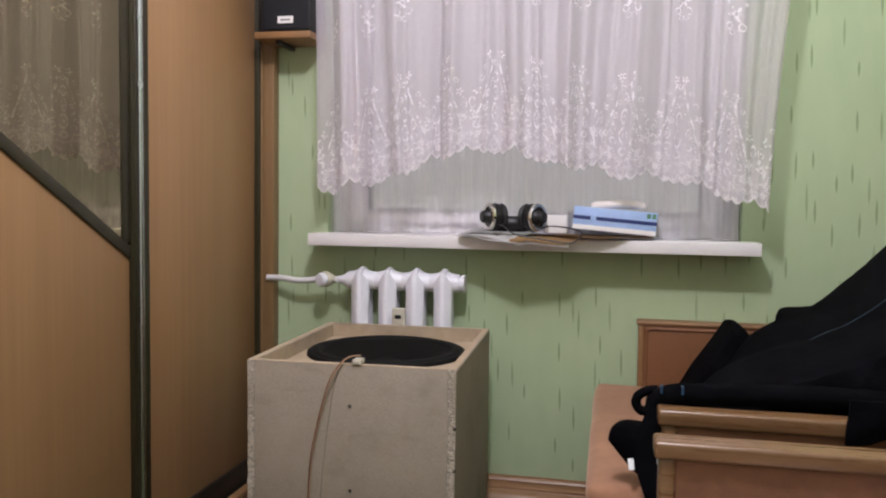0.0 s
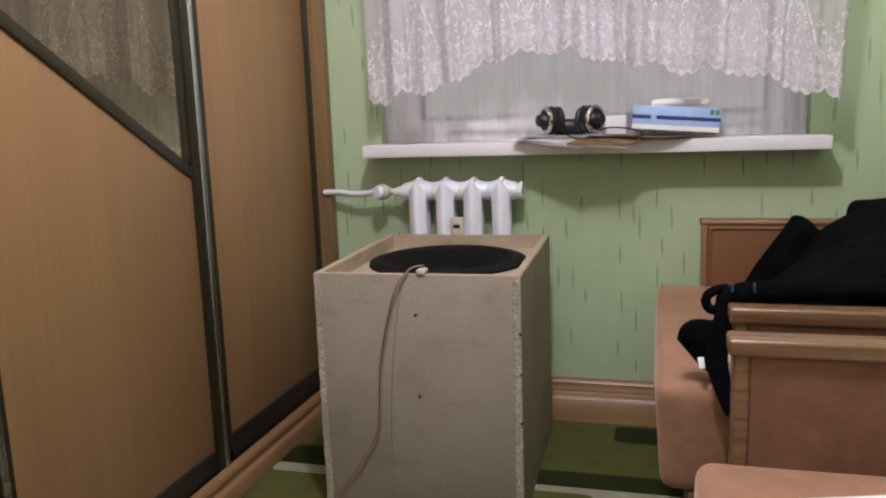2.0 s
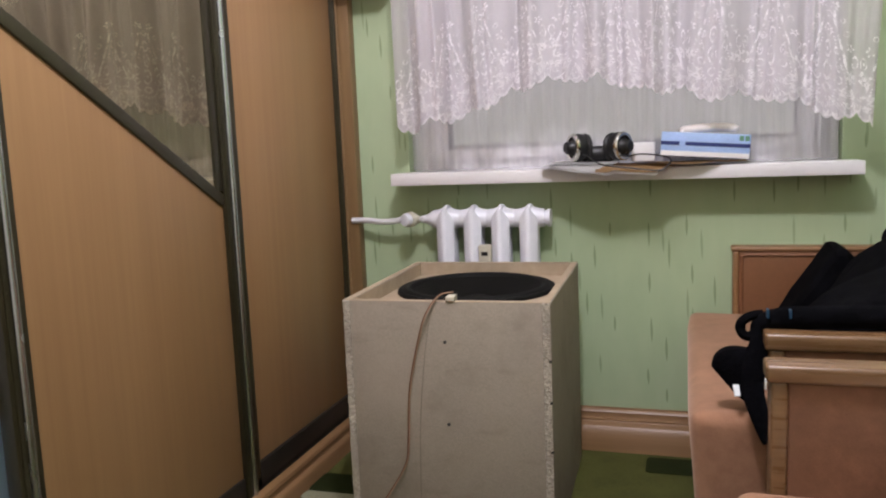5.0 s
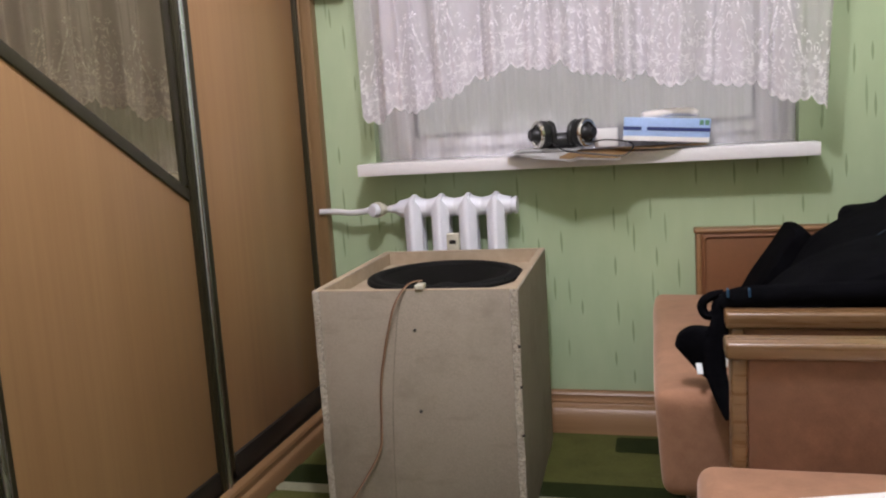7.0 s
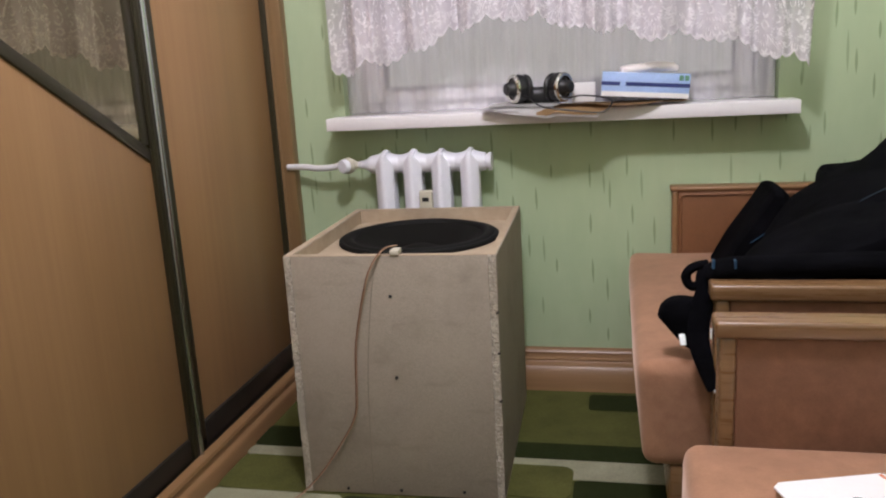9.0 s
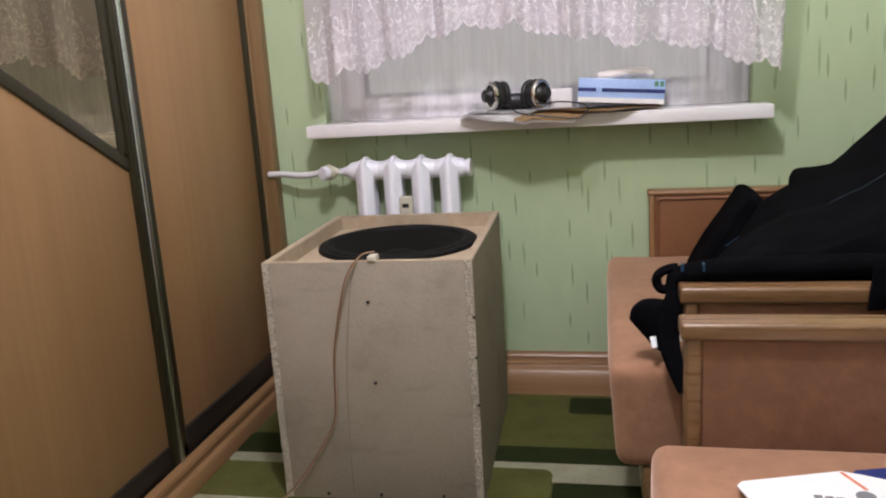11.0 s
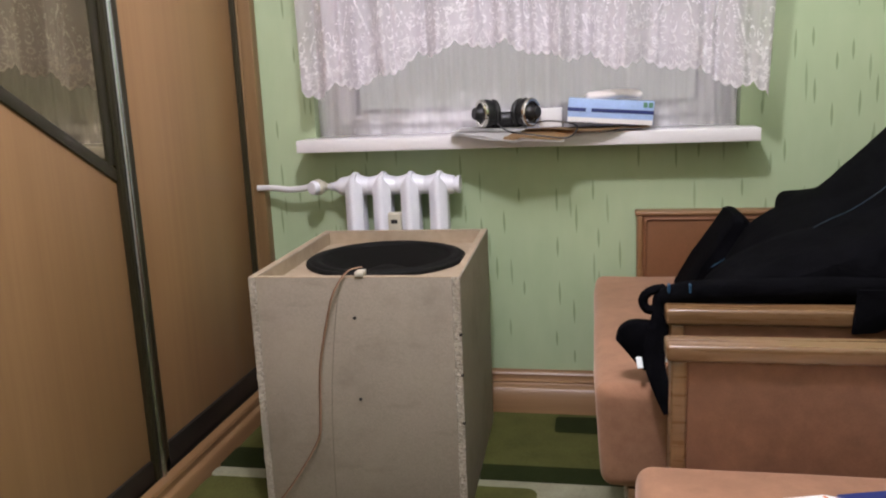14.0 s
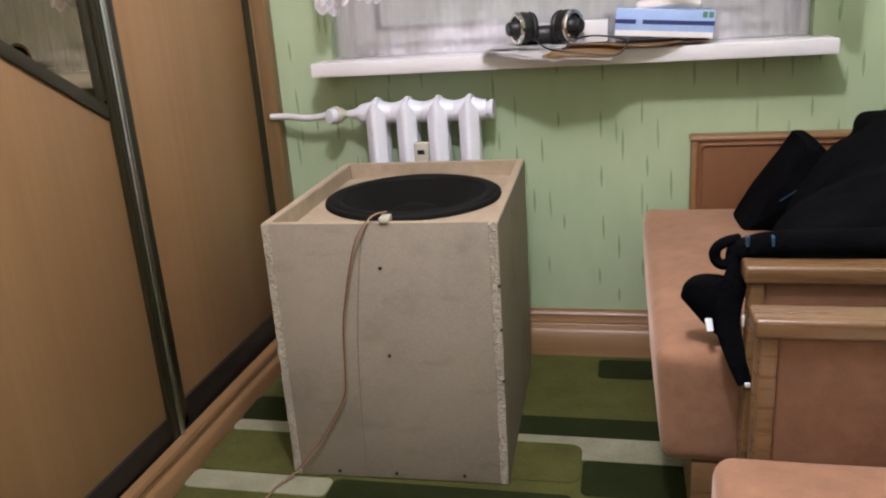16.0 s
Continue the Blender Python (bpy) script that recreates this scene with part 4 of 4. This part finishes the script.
def rounded(x0, x1, y0, y1, r, n=5):
    pts = []
    for cx, cy, a0 in ((x1 - r, y1 - r, 0), (x0 + r, y1 - r, 90), (x0 + r, y0 + r, 180), (x1 - r, y0 + r, 270)):
        for k in range(n + 1):
            q = radians(a0 + 90 * k / n)
            pts.append((cx + r * math.cos(q), cy + r * math.sin(q)))
    return pts


part("ground_sheet", prism(rounded(-0.128, 1.95, -2.90, -0.068, 0.01), "z", -0.0102, -0.002, 0.003, 1), OLIVE, rug)
patches = [
    ("dark", 0.775, 0.925, -0.205, -0.095), ("dark", 0.40, 1.25, -0.512, -0.425), ("pale", 0.36, 0.985, -0.608, -0.514), ("olive", 0.40, 0.752, -0.70, -0.548),
    ("dark", 0.755, 1.40, -0.74, -0.611), ("dark", 0.216, 0.74, -0.86, -0.745), ("pale", -0.128, 0.212, -0.812, -0.744),
    ("dark", -0.128, 0.09, -0.515, -0.395), ("pale", -0.128, 0.16, -0.567, -0.517), ("olive", -0.126, 0.20, -0.742, -0.569),
    ("pale", 0.28, 0.80, -0.99, -0.90), ("dark", -0.1, 0.42, -1.16, -1.02),
    ("pale", 0.45, 0.95, -1.32, -1.2), ("dark", 0.1, 0.7, -1.6, -1.45), ("pale", -0.1, 0.45, -1.85, -1.74), ("dark", 0.5, 1.3, -2.1, -1.95), ("pale", 0.2, 0.9, -2.5, -2.35)]
for n, (tone, x0, x1, y0, y1) in enumerate(patches):
    part("patch", prism(rounded(x0, x1, y0, y1, min(0.016 if tone != "olive" else 0.03, (y1 - y0) * 0.4)), "z", -0.004, 0.0004 + 0.0003 * (n % 3) + (0.0012 if tone == "olive" else 0), 0.0008, 1),
         {"dark": DEEP, "pale": PALE, "olive": OLIVE}[tone], rug)

# ---- sofa ----


def arm(parent, x0, x1, y0, y1, top, low, bar, post, cover=PANEL, note="brown velour arm panel", wooden=OAK, lip=0.004):
    """A wooden-framed arm with an upholstered panel; bar and post: the widths of its frame."""
    made = part("arm_rest", box((x0 - lip, y0 - lip, top - bar), (x1, y1 + lip, top), 0.0055, 3), wooden, parent, "varnished wooden arm rest")
    part("arm_post", box((x0 + 0.004, y0, low), (x0 + post, y1, top - bar + 0.001), 0.005, 3), wooden, parent)
    part("arm_post", box((x1 - 0.04, y0, low), (x1 - 0.004, y1, top - bar + 0.001), 0.005, 3), wooden, parent)
    part("arm_panel", soft_block((x0 + post - 0.001, y0 + 0.004, low + 0.02), (x1 - 0.039, y1 - 0.004, top - bar + 0.002), 0.006, 4, 0.003, 0.001, y0), cover, parent, note)
    return made


sofa = thing("sofa", "peach velour sofa with wood-framed arms along the wall", "sofa")
arm(sofa, 1.009, 1.86, -0.060, -0.006, 0.624, 0.14, 0.014, 0.020, TAN, "tan leatherette arm panel", SHELF, 0.001)
part("piping", tube([(1.0365, -0.0575, 0.24), (1.0365, -0.0575, 0.56), (1.0365, -0.0575, 0.585), (1.0395, -0.0575, 0.597), (1.050, -0.0575, 0.601), (1.075, -0.0575, 0.601), (1.11, -0.0575, 0.601), (1.80, -0.0575, 0.601)], 0.0042, 10, 1.0, 4, up=(0, 1, 0)), TAN, sofa, "tan piping round the arm panel")
arm(sofa, 1.021, 1.86, -1.003, -0.960, 0.603, 0.14, 0.029, 0.027)
seat = soft_block((0.893, -0.958, 0.228), (1.80, -0.068, 0.438), 0.024, 8, 0.008, 0.004, 2.0)
for v in seat.verts:
    v.co.x += 0.016 * (0.438 - v.co.z) / 0.21 * max(0.0, 1 - (v.co.x - 0.88) / 0.5)
part("seat", seat, VELOUR, sofa)
back = soft_block((1.80, -0.955, 0.36), (1.965, -0.07, 1.0), 0.05, 6, 0.01, 0.004, 4.0)
part("backrest", back, VELOUR, sofa)
part("seat_frame", box((0.955, -0.955, 0.12), (1.9, -0.07, 0.232), 0.004), OAK, sofa)
for x in (0.985, 1.84):
    for y in (-0.93, -0.12):
        part("leg", box((x - 0.03, y - 0.028, -0.001), (x + 0.03, y + 0.028, 0.122), 0.004), OAK, sofa)

armchair = thing("armchair", "peach velour armchair with a wood-framed arm beside the sofa", "armchair")
arm(armchair, 1.004, 1.78, -1.213, -1.165, 0.607, 0.12, 0.026, 0.027)
arm(armchair, 1.004, 1.78, -1.920, -1.872, 0.607, 0.12, 0.026, 0.027)
part("seat", soft_block((0.955, -1.865, 0.20), (1.72, -1.217, 0.420), 0.026, 6, 0.006, 0.003, 7.0), VELOUR, armchair)
part("backrest", soft_block((1.70, -1.865, 0.36), (1.86, -1.204, 0.98), 0.05, 6, 0.01, 0.004, 9.0), VELOUR, armchair)
part("seat_frame", box((1.0, -1.865, 0.115), (1.82, -1.204, 0.205), 0.004), OAK, armchair)
for x in (1.035, 1.75):
    for y in (-1.84, -1.23):
        part("leg", box((x - 0.025, y - 0.025, -0.001), (x + 0.025, y + 0.025, 0.118), 0.004), OAK, armchair)

# papers on the armchair
magazine = thing("magazine", "white printed brochure with dark blue back on the armchair", "magazine")
part("blue_cover", prism([(1.205, -1.345), (1.235, -1.287), (1.50, -1.215), (1.62, -1.33), (1.55, -1.50), (1.25, -1.44)], "z", 0.4285, 0.4325, 0.0008, 1), BLUE, magazine, "dark blue cover")
page = part("page", prism([(1.074, -1.347), (1.082, -1.335), (1.215, -1.296), (1.235, -1.303), (1.33, -1.34), (1.31, -1.50), (1.12, -1.50)], "z", 0.433, 0.436, 0.0008, 1), PAPER, magazine, "white printed page")
part("stripe", prism([(1.212, -1.302), (1.216, -1.300), (1.236, -1.345), (1.232, -1.347)], "z", 0.4361, 0.4366), ORANGE, page)
part("seal_mark", lathe([(0.0, 0.0006), (0.012, 0.0006), (0.012, 0.0)], 20, Matrix.Translation((1.228, -1.362, 0.4361))), INK, page)
for k in range(4):
    part("print_bar", box((1.165 + 0.013 * k, -1.372 - 0.002 * k, 0.4361), (1.175 + 0.013 * k, -1.364 - 0.002 * k, 0.4366), 0), INK, page)

magazine.location = (-0.016, -0.027, 0)

# ---- backpack on the sofa ----
bag = thing("backpack", "black nylon backpack with thin blue piping lying on the sofa", "backpack")


def bulk(outline, y0, y1, dome, seed, rough=0.008, grow=0.5):
    """A stuffed cloth body: the outline across x and z, thick and domed along y."""
    line = smooth_line([(x, 0, z) for x, z in outline] + [(outline[0][0], 0, outline[0][1])], 6)[:-1]
    c = sum(line, Vector()) / len(line)
    bm = bmesh.new()
    rings = []
    steps = 14
    for k in range(steps + 1):
        s = k / steps
        q = 2 * s - 1
        shrink = max(0.02, (1 - abs(q) ** 3.2)) ** grow
        shrink = 1 - (0.25 + 0.75 * abs(q) ** 6) * (1 - shrink)
        y = y0 + (y1 - y0) * s
        ring = []
        for p in line:
            o = c + (p - c) * shrink
            n = noise.noise_vector(Vector((o.x * 9, y * 9, o.z * 9)) + Vector((seed, 0, 0)))
            f = noise.noise(Vector((o.x * 22 + seed, y * 14, o.z * 22)))
            ring.append(bm.verts.new((o.x + n.x * rough, y + n.y * rough, o.z + n.z * rough + abs(f) * rough * 0.7)))
        rings.append(ring)
    m = len(line)
    for a_, b_ in zip(rings, rings[1:]):
        for i in range(m):
            bm.faces.new((a_[i], a_[(i + 1) % m], b_[(i + 1) % m], b_[i]))
    for ring in (rings[0], rings[-1]):
        mid = bm.verts.new(sum((v.co for v in ring), Vector()) / m)
        for i in range(m):
            bm.faces.new((ring[i], ring[(i + 1) % m], mid))
    return bm


body = part("body", bulk([(1.17, 0.448), (1.20, 0.55), (1.25, 0.632), (1.31, 0.682), (1.358, 0.716), (1.41, 0.738), (1.455, 0.772), (1.53, 0.850), (1.605, 0.925), (1.70, 0.92), (1.755, 0.64), (1.74, 0.448), (1.40, 0.444)], -0.80, -0.26, 0.3, 3.0, 0.006), NYLON, bag)
pocket = part("front_pocket", bulk([(1.108, 0.447), (1.129, 0.488), (1.152, 0.528), (1.195, 0.592), (1.234, 0.650), (1.242, 0.661), (1.262, 0.662), (1.274, 0.651), (1.308, 0.612), (1.344, 0.580), (1.37, 0.52), (1.36, 0.444), (1.22, 0.443)], -0.31, -0.08, 0.3, 11.0, 0.003, 0.4), NYLON, bag, "stuffed front pocket")
flap_a = part("side_flap", bulk([(1.28, 0.448), (1.30, 0.60), (1.350, 0.648), (1.358, 0.686), (1.376, 0.706), (1.424, 0.712), (1.466, 0.718), (1.510, 0.738), (1.576, 0.805), (1.64, 0.86), (1.72, 0.72), (1.72, 0.448), (1.45, 0.444)], -0.40, -0.12, 0.3, 21.0, 0.004), NYLON, bag)
flap_b = part("lower_flap", bulk([(1.095, 0.448), (1.10, 0.55), (1.14, 0.61), (1.214, 0.655), (1.29, 0.685), (1.36, 0.708), (1.425, 0.742), (1.49, 0.765), (1.60, 0.72), (1.63, 0.448), (1.35, 0.444)], -0.935, -0.60, 0.3, 31.0, 0.007), NYLON, bag)
part("grab_loop", tube([(1.55, -0.55, 0.845), (1.565, -0.56, 0.885), (1.59, -0.56, 0.918), (1.63, -0.55, 0.932), (1.67, -0.52, 0.885)], 0.018, 10, 0.5), NYLON, bag)
roll = part("shoulder_roll", tube([(1.025, -0.985, 0.628), (1.06, -0.995, 0.643), (1.16, -0.998, 0.648), (1.30, -0.995, 0.652), (1.42, -0.995, 0.650), (1.56, -0.985, 0.650)], 0.024, 12, 0.85), NYLON, bag, "padded shoulder strap")
for x in (1.026, 1.062):
    part("thread_mark", box((x, -1.0185, 0.647), (x + 0.004, -1.004, 0.662), 0.0005, 1), PIPING, roll, "dark blue stitching")
loop = part("loop", tube([(1.034, -0.995, 0.640), (1.014, -1.000, 0.637), (0.999, -1.004, 0.628), (0.996, -1.006, 0.615), (1.002, -1.008, 0.604), (1.012, -1.009, 0.602), (1.020, -1.008, 0.610), (1.023, -1.004, 0.624), (1.034, -0.998, 0.636)], 0.0095, 10, 0.9), NYLON, bag, "webbing loop")
pad = part("hanging_pad", bulk([(0.936, 0.553), (0.941, 0.572), (0.958, 0.586), (0.985, 0.588), (1.010, 0.582), (1.022, 0.55), (1.028, 0.50), (1.020, 0.478), (0.985, 0.495), (0.955, 0.530)], -1.032, -0.985, 0.35, 41.0, 0.002), NYLON, bag, "padded strap end")
webbing = part("webbing", tube([(1.036, -1.020, 0.650), (1.020, -1.040, 0.61), (1.007, -1.052, 0.57), (1.003, -1.066, 0.53), (1.012, -1.082, 0.49), (1.028, -1.094, 0.442)], 0.020, 10, 0.28, up=(0, 1, 0), taper=lambda s: 1.0 - 0.5 * s ** 4), NYLON, bag)
tag = part("reflective_tag", box((-0.0055, -0.0018, -0.011), (0.0055, 0.0018, 0.011), 0.001, 1), TAG, pad, "pale reflective tag")
tag.matrix_basis = pose(0.978, -1.0405, 0.517, -35, 0, 12)
part("side_tag", box((1.020, -1.0900, 0.536), (1.0235, -1.0870, 0.556), 0.0008, 1), TAG, pad, "small pale tag")
part("end_tag", box((1.027, -1.1030, 0.441), (1.035, -1.0995, 0.448), 0.0008, 1), TAG, pad, "small pale tag")
strap = part("hanging_strap", prism([(1.324, 0.662), (1.43, 0.662), (1.43, 0.632), (1.395, 0.606), (1.356, 0.589), (1.318, 0.585), (1.319, 0.61)], "y", -1.032, -1.024, 0.002), NYLON, bag, "flat strap hanging over the arm")
roll.location = (-0.004, 0.046, -0.024)
for o in (pad, webbing):
    o.location = (-0.003, 0.086, -0.031)
loop.location = (-0.014, 0.080, -0.022)
strap.location = (-0.002, 0.016, -0.020)
for o in (body, flap_a, flap_b):
    o.scale.z = 0.945
    o.location.z = 0.445 * 0.055
pocket.location = (0.0, -0.012, -0.012)


def seam(ob, line):
    """The line laid onto the cloth of ob."""
    tree = bvhtree.BVHTree.FromPolygons([v.co for v in ob.data.vertices], [tuple(p.vertices) for p in ob.data.polygons])
    laid = []
    for p in line:
        at, n, _, _ = tree.find_nearest(Vector(p))
        laid.append(tuple(at + n * 0.0014))
    return laid


seam_a = part("piping", tube(seam(pocket, [(1.181, -0.32, 0.533), (1.207, -0.325, 0.555), (1.234, -0.32, 0.573), (1.262, -0.325, 0.588)]), 0.0014, 8), PIPING, bag, "thin blue piping")
seam_b = part("piping", tube(seam(body, [(1.325, -0.69, 0.66), (1.343, -0.68, 0.688), (1.366, -0.68, 0.727), (1.390, -0.67, 0.764), (1.425, -0.67, 0.80), (1.460, -0.67, 0.838), (1.50, -0.66, 0.872)]), 0.0010, 8), DARK_PIPING, bag, "thin blue piping")

seam_a.location = pocket.location
seam_b.scale, seam_b.location = body.scale, body.location

# ---- things on the sill ----
envelope = thing("envelope", "brown kraft envelope with white papers over the sill edge", "envelope")


def bent_sheet(outline_x, y_front, y_back, z, lift, thick):
    bm = bmesh.new()
    nx, ny = 40, 14
    top = []
    for i in range(nx + 1):
        x = outline_x[0] + (outline_x[1] - outline_x[0]) * i / nx
        row = []
        for j in range(ny + 1):
            s = j / ny
            y = y_front(i / nx) + (y_back - y_front(i / nx)) * s
            row.append(bm.verts.new((x, y, z + lift(i / nx, s))))
        top.append(row)
    for i in range(nx):
        for j in range(ny):
            bm.faces.new((top[i][j], top[i + 1][j], top[i + 1][j + 1], top[i][j + 1]))
    bmesh.ops.solidify(bm, geom=list(bm.faces), thickness=thick)
    return bm


FRONT = [(0.488, -0.110, 0.864), (0.56, -0.130, 0.856), (0.623, -0.150, 0.847), (0.678, -0.165, 0.840), (0.698, -0.154, 0.848), (0.736, -0.150, 0.843), (0.805, -0.140, 0.838), (0.856, -0.118, 0.857), (1.045, -0.080, 0.864)]


def front_edge(x, k):
    for p, q in zip(FRONT, FRONT[1:]):
        if x <= q[0] + 1e-6:
            return p[k] + (q[k] - p[k]) * (x - p[0]) / (q[0] - p[0])
    return FRONT[-1][k]


def droop(x0, x1, z, over):
    """How a sheet sinks over the sill's front edge."""
    return lambda u, s: (front_edge(x0 + (x1 - x0) * u, 2) + over - z) * max(0.0, 1 - s / 0.24) + 0.0012 * math.sin(u * 17 + s * 5)


part("sheet", bent_sheet((0.488, 0.812), lambda u: front_edge(0.488 + 0.324 * u, 1), 0.035, SZ + 0.0040, droop(0.488, 0.812, SZ + 0.0040, 0.0), 0.0012), PAPER, envelope, "white paper sheets")
part("kraft_sheet", bent_sheet((0.645, 1.045), lambda u: front_edge(0.645 + 0.40 * u, 1) + 0.002, 0.035, SZ + 0.0075, droop(0.645, 1.045, SZ + 0.0075, 0.006), 0.002), KRAFT, envelope, "brown kraft paper")
part("sheet", bent_sheet((0.488, 0.690), lambda u: front_edge(0.488 + 0.202 * u, 1) + 0.006, 0.03, SZ + 0.0105, droop(0.488, 0.690, SZ + 0.0105, 0.0055), 0.0012), PAPER, envelope, "white paper sheets")
part("torn_corner", bent_sheet((0.612, 0.684), lambda u: front_edge(0.612 + 0.072 * u, 1) - 0.004 + 0.010 * abs(u - 0.6), -0.03, SZ + 0.0135, lambda u, s: (front_edge(0.612 + 0.072 * u, 2) + 0.004 - SZ - 0.0135) * max(0.0, 1 - s / 0.5), 0.001), PAPER, envelope, "torn white paper corner")
part("flap", bent_sheet((0.70, 0.98), lambda u: -0.085 - 0.040 * math.sin(u * 2.9), 0.03, SZ + 0.0105, lambda u, s: 0.005 * (1 - s) * math.sin(u * 6 + 0.4), 0.0016), KRAFT, envelope, "brown kraft paper")
part("booklet", bent_sheet((0.500, 0.70), lambda u: -0.090 - 0.040 * u, 0.03, SZ + 0.0145, lambda u, s: 0.002 * math.sin(u * 6) + 0.004 * s, 0.006), PAPER, envelope)

phones = thing("headphones", "black over-ear headphones with silver rims on the papers", "headphones")


def ear(x, turn, away):
    m = Matrix.Translation((x, -0.035, SZ + 0.060)) @ pose(0, 0, 0, 0, 0, turn) @ pose(0, 0, 0, 0, 90 * away, 0)
    cup = part("ear_cup", lathe([(0.0, -0.022), (0.030, -0.022), (0.038, -0.018), (0.041, -0.008), (0.040, 0.004), (0.0, 0.004)], 36, m), BLACK, phones)
    part("rim", lathe([(0.036, 0.004), (0.041, 0.006), (0.0415, 0.012), (0.038, 0.016), (0.031, 0.015), (0.029, 0.010), (0.030, 0.004)], 36, m), CHROME, cup, "polished silver rim")
    part("cap", lathe([(0.031, 0.006), (0.024, 0.012), (0.019, 0.018), (0.018, 0.032), (0.014, 0.036), (0.0, 0.036)], 28, m), BLACK, cup)
    part("cushion", lathe([(0.020, -0.036), (0.030, -0.038), (0.038, -0.034), (0.040, -0.027), (0.036, -0.022), (0.020, -0.022)], 36, m), plain("black_leather", (0.012, 0.012, 0.012), 0.5), cup)
    return cup


ear(0.580, 32, -1)
ear(0.706, -32, 1)
part("headband", tube([(0.600, -0.030, SZ + 0.042), (0.610, -0.008, SZ + 0.040), (0.64, -0.002, SZ + 0.040), (0.67, -0.008, SZ + 0.040), (0.682, -0.030, SZ + 0.042)], 0.020, 12, 1.15), BLACK, phones, "black padded headband")
part("cord", tube([(0.600, -0.060, SZ + 0.040), (0.624, -0.090, SZ + 0.032), (0.637, -0.122, SZ + 0.025), (0.669, -0.164, SZ + 0.012), (0.739, -0.176, SZ + 0.002), (0.812, -0.174, SZ - 0.007), (0.839, -0.168, SZ + 0.004),
                   (0.847, -0.148, SZ + 0.021), (0.822, -0.130, SZ + 0.031), (0.768, -0.112, SZ + 0.037), (0.727, -0.090, SZ + 0.032), (0.692, -0.050, SZ + 0.036)], 0.0021, 8), BLACK, phones, "thin black cord")

books = thing("card_box", "glossy pale blue cardboard box with a dark blue band", "box")
carton = part("carton", box((0.805, -0.060, SZ + 0.012), (1.062, 0.035, SZ + 0.078), 0.002), SKY, books)
part("band", box((0.8045, -0.0612, SZ + 0.042), (1.0625, -0.0598, SZ + 0.052), 0.0003, 1), BLUE, carton)
part("base_band", box((0.806, -0.0608, SZ + 0.0125), (1.061, -0.0596, SZ + 0.026), 0.0003, 1), PAPER, carton)
part("emblem", lathe([(0.0, 0.001), (0.009, 0.001), (0.009, 0.0)], 20, Matrix.Translation((0.868, -0.0608, SZ + 0.047)) @ pose(0, 0, 0, 90, 0, 0)), SKY, carton)
for x in (1.03, 1.046):
    part("picture_mark", box((x, -0.0611, SZ + 0.060), (x + 0.012, -0.0603, SZ + 0.074), 0), plain("green_print", (0.10, 0.25, 0.16), 0.5), carton)
_s = soft_block((0.865, -0.045, SZ + 0.0785), (1.02, 0.02, SZ + 0.098), 0.009, 6, 0.004, 0.015, 13.0)
cloth = tagged(finish(_s, "folded_cloth", plain("cream_cloth", (0.74, 0.69, 0.66), 0.85, 0, 0.1, 40, 0.2)), "crumpled cream tissue lying on the blue box", "tissue")
_w = thing("white_carton", "plain white carton standing behind the headphones", "box")
part("shell", box((0.735, -0.005, SZ + 0.014), (0.80, 0.04, SZ + 0.068), 0.002), PAPER, _w)
lean = pose(1.062, 0, SZ + 0.0125, 0, 4.6, 0) @ Matrix.Translation((-1.062, 0, -SZ - 0.0125))
lean = Matrix.Translation((-0.011, 0, 0)) @ lean @ Matrix.Translation((1.062, 0, 0)) @ Matrix.Scale(0.915, 4, (1, 0, 0)) @ Matrix.Translation((-1.062, 0, 0))
for o in (books, cloth):
    o.matrix_basis = lean @ o.matrix_basis
for o in (envelope, phones, books, _w, cloth):
    o.location.y = -0.032
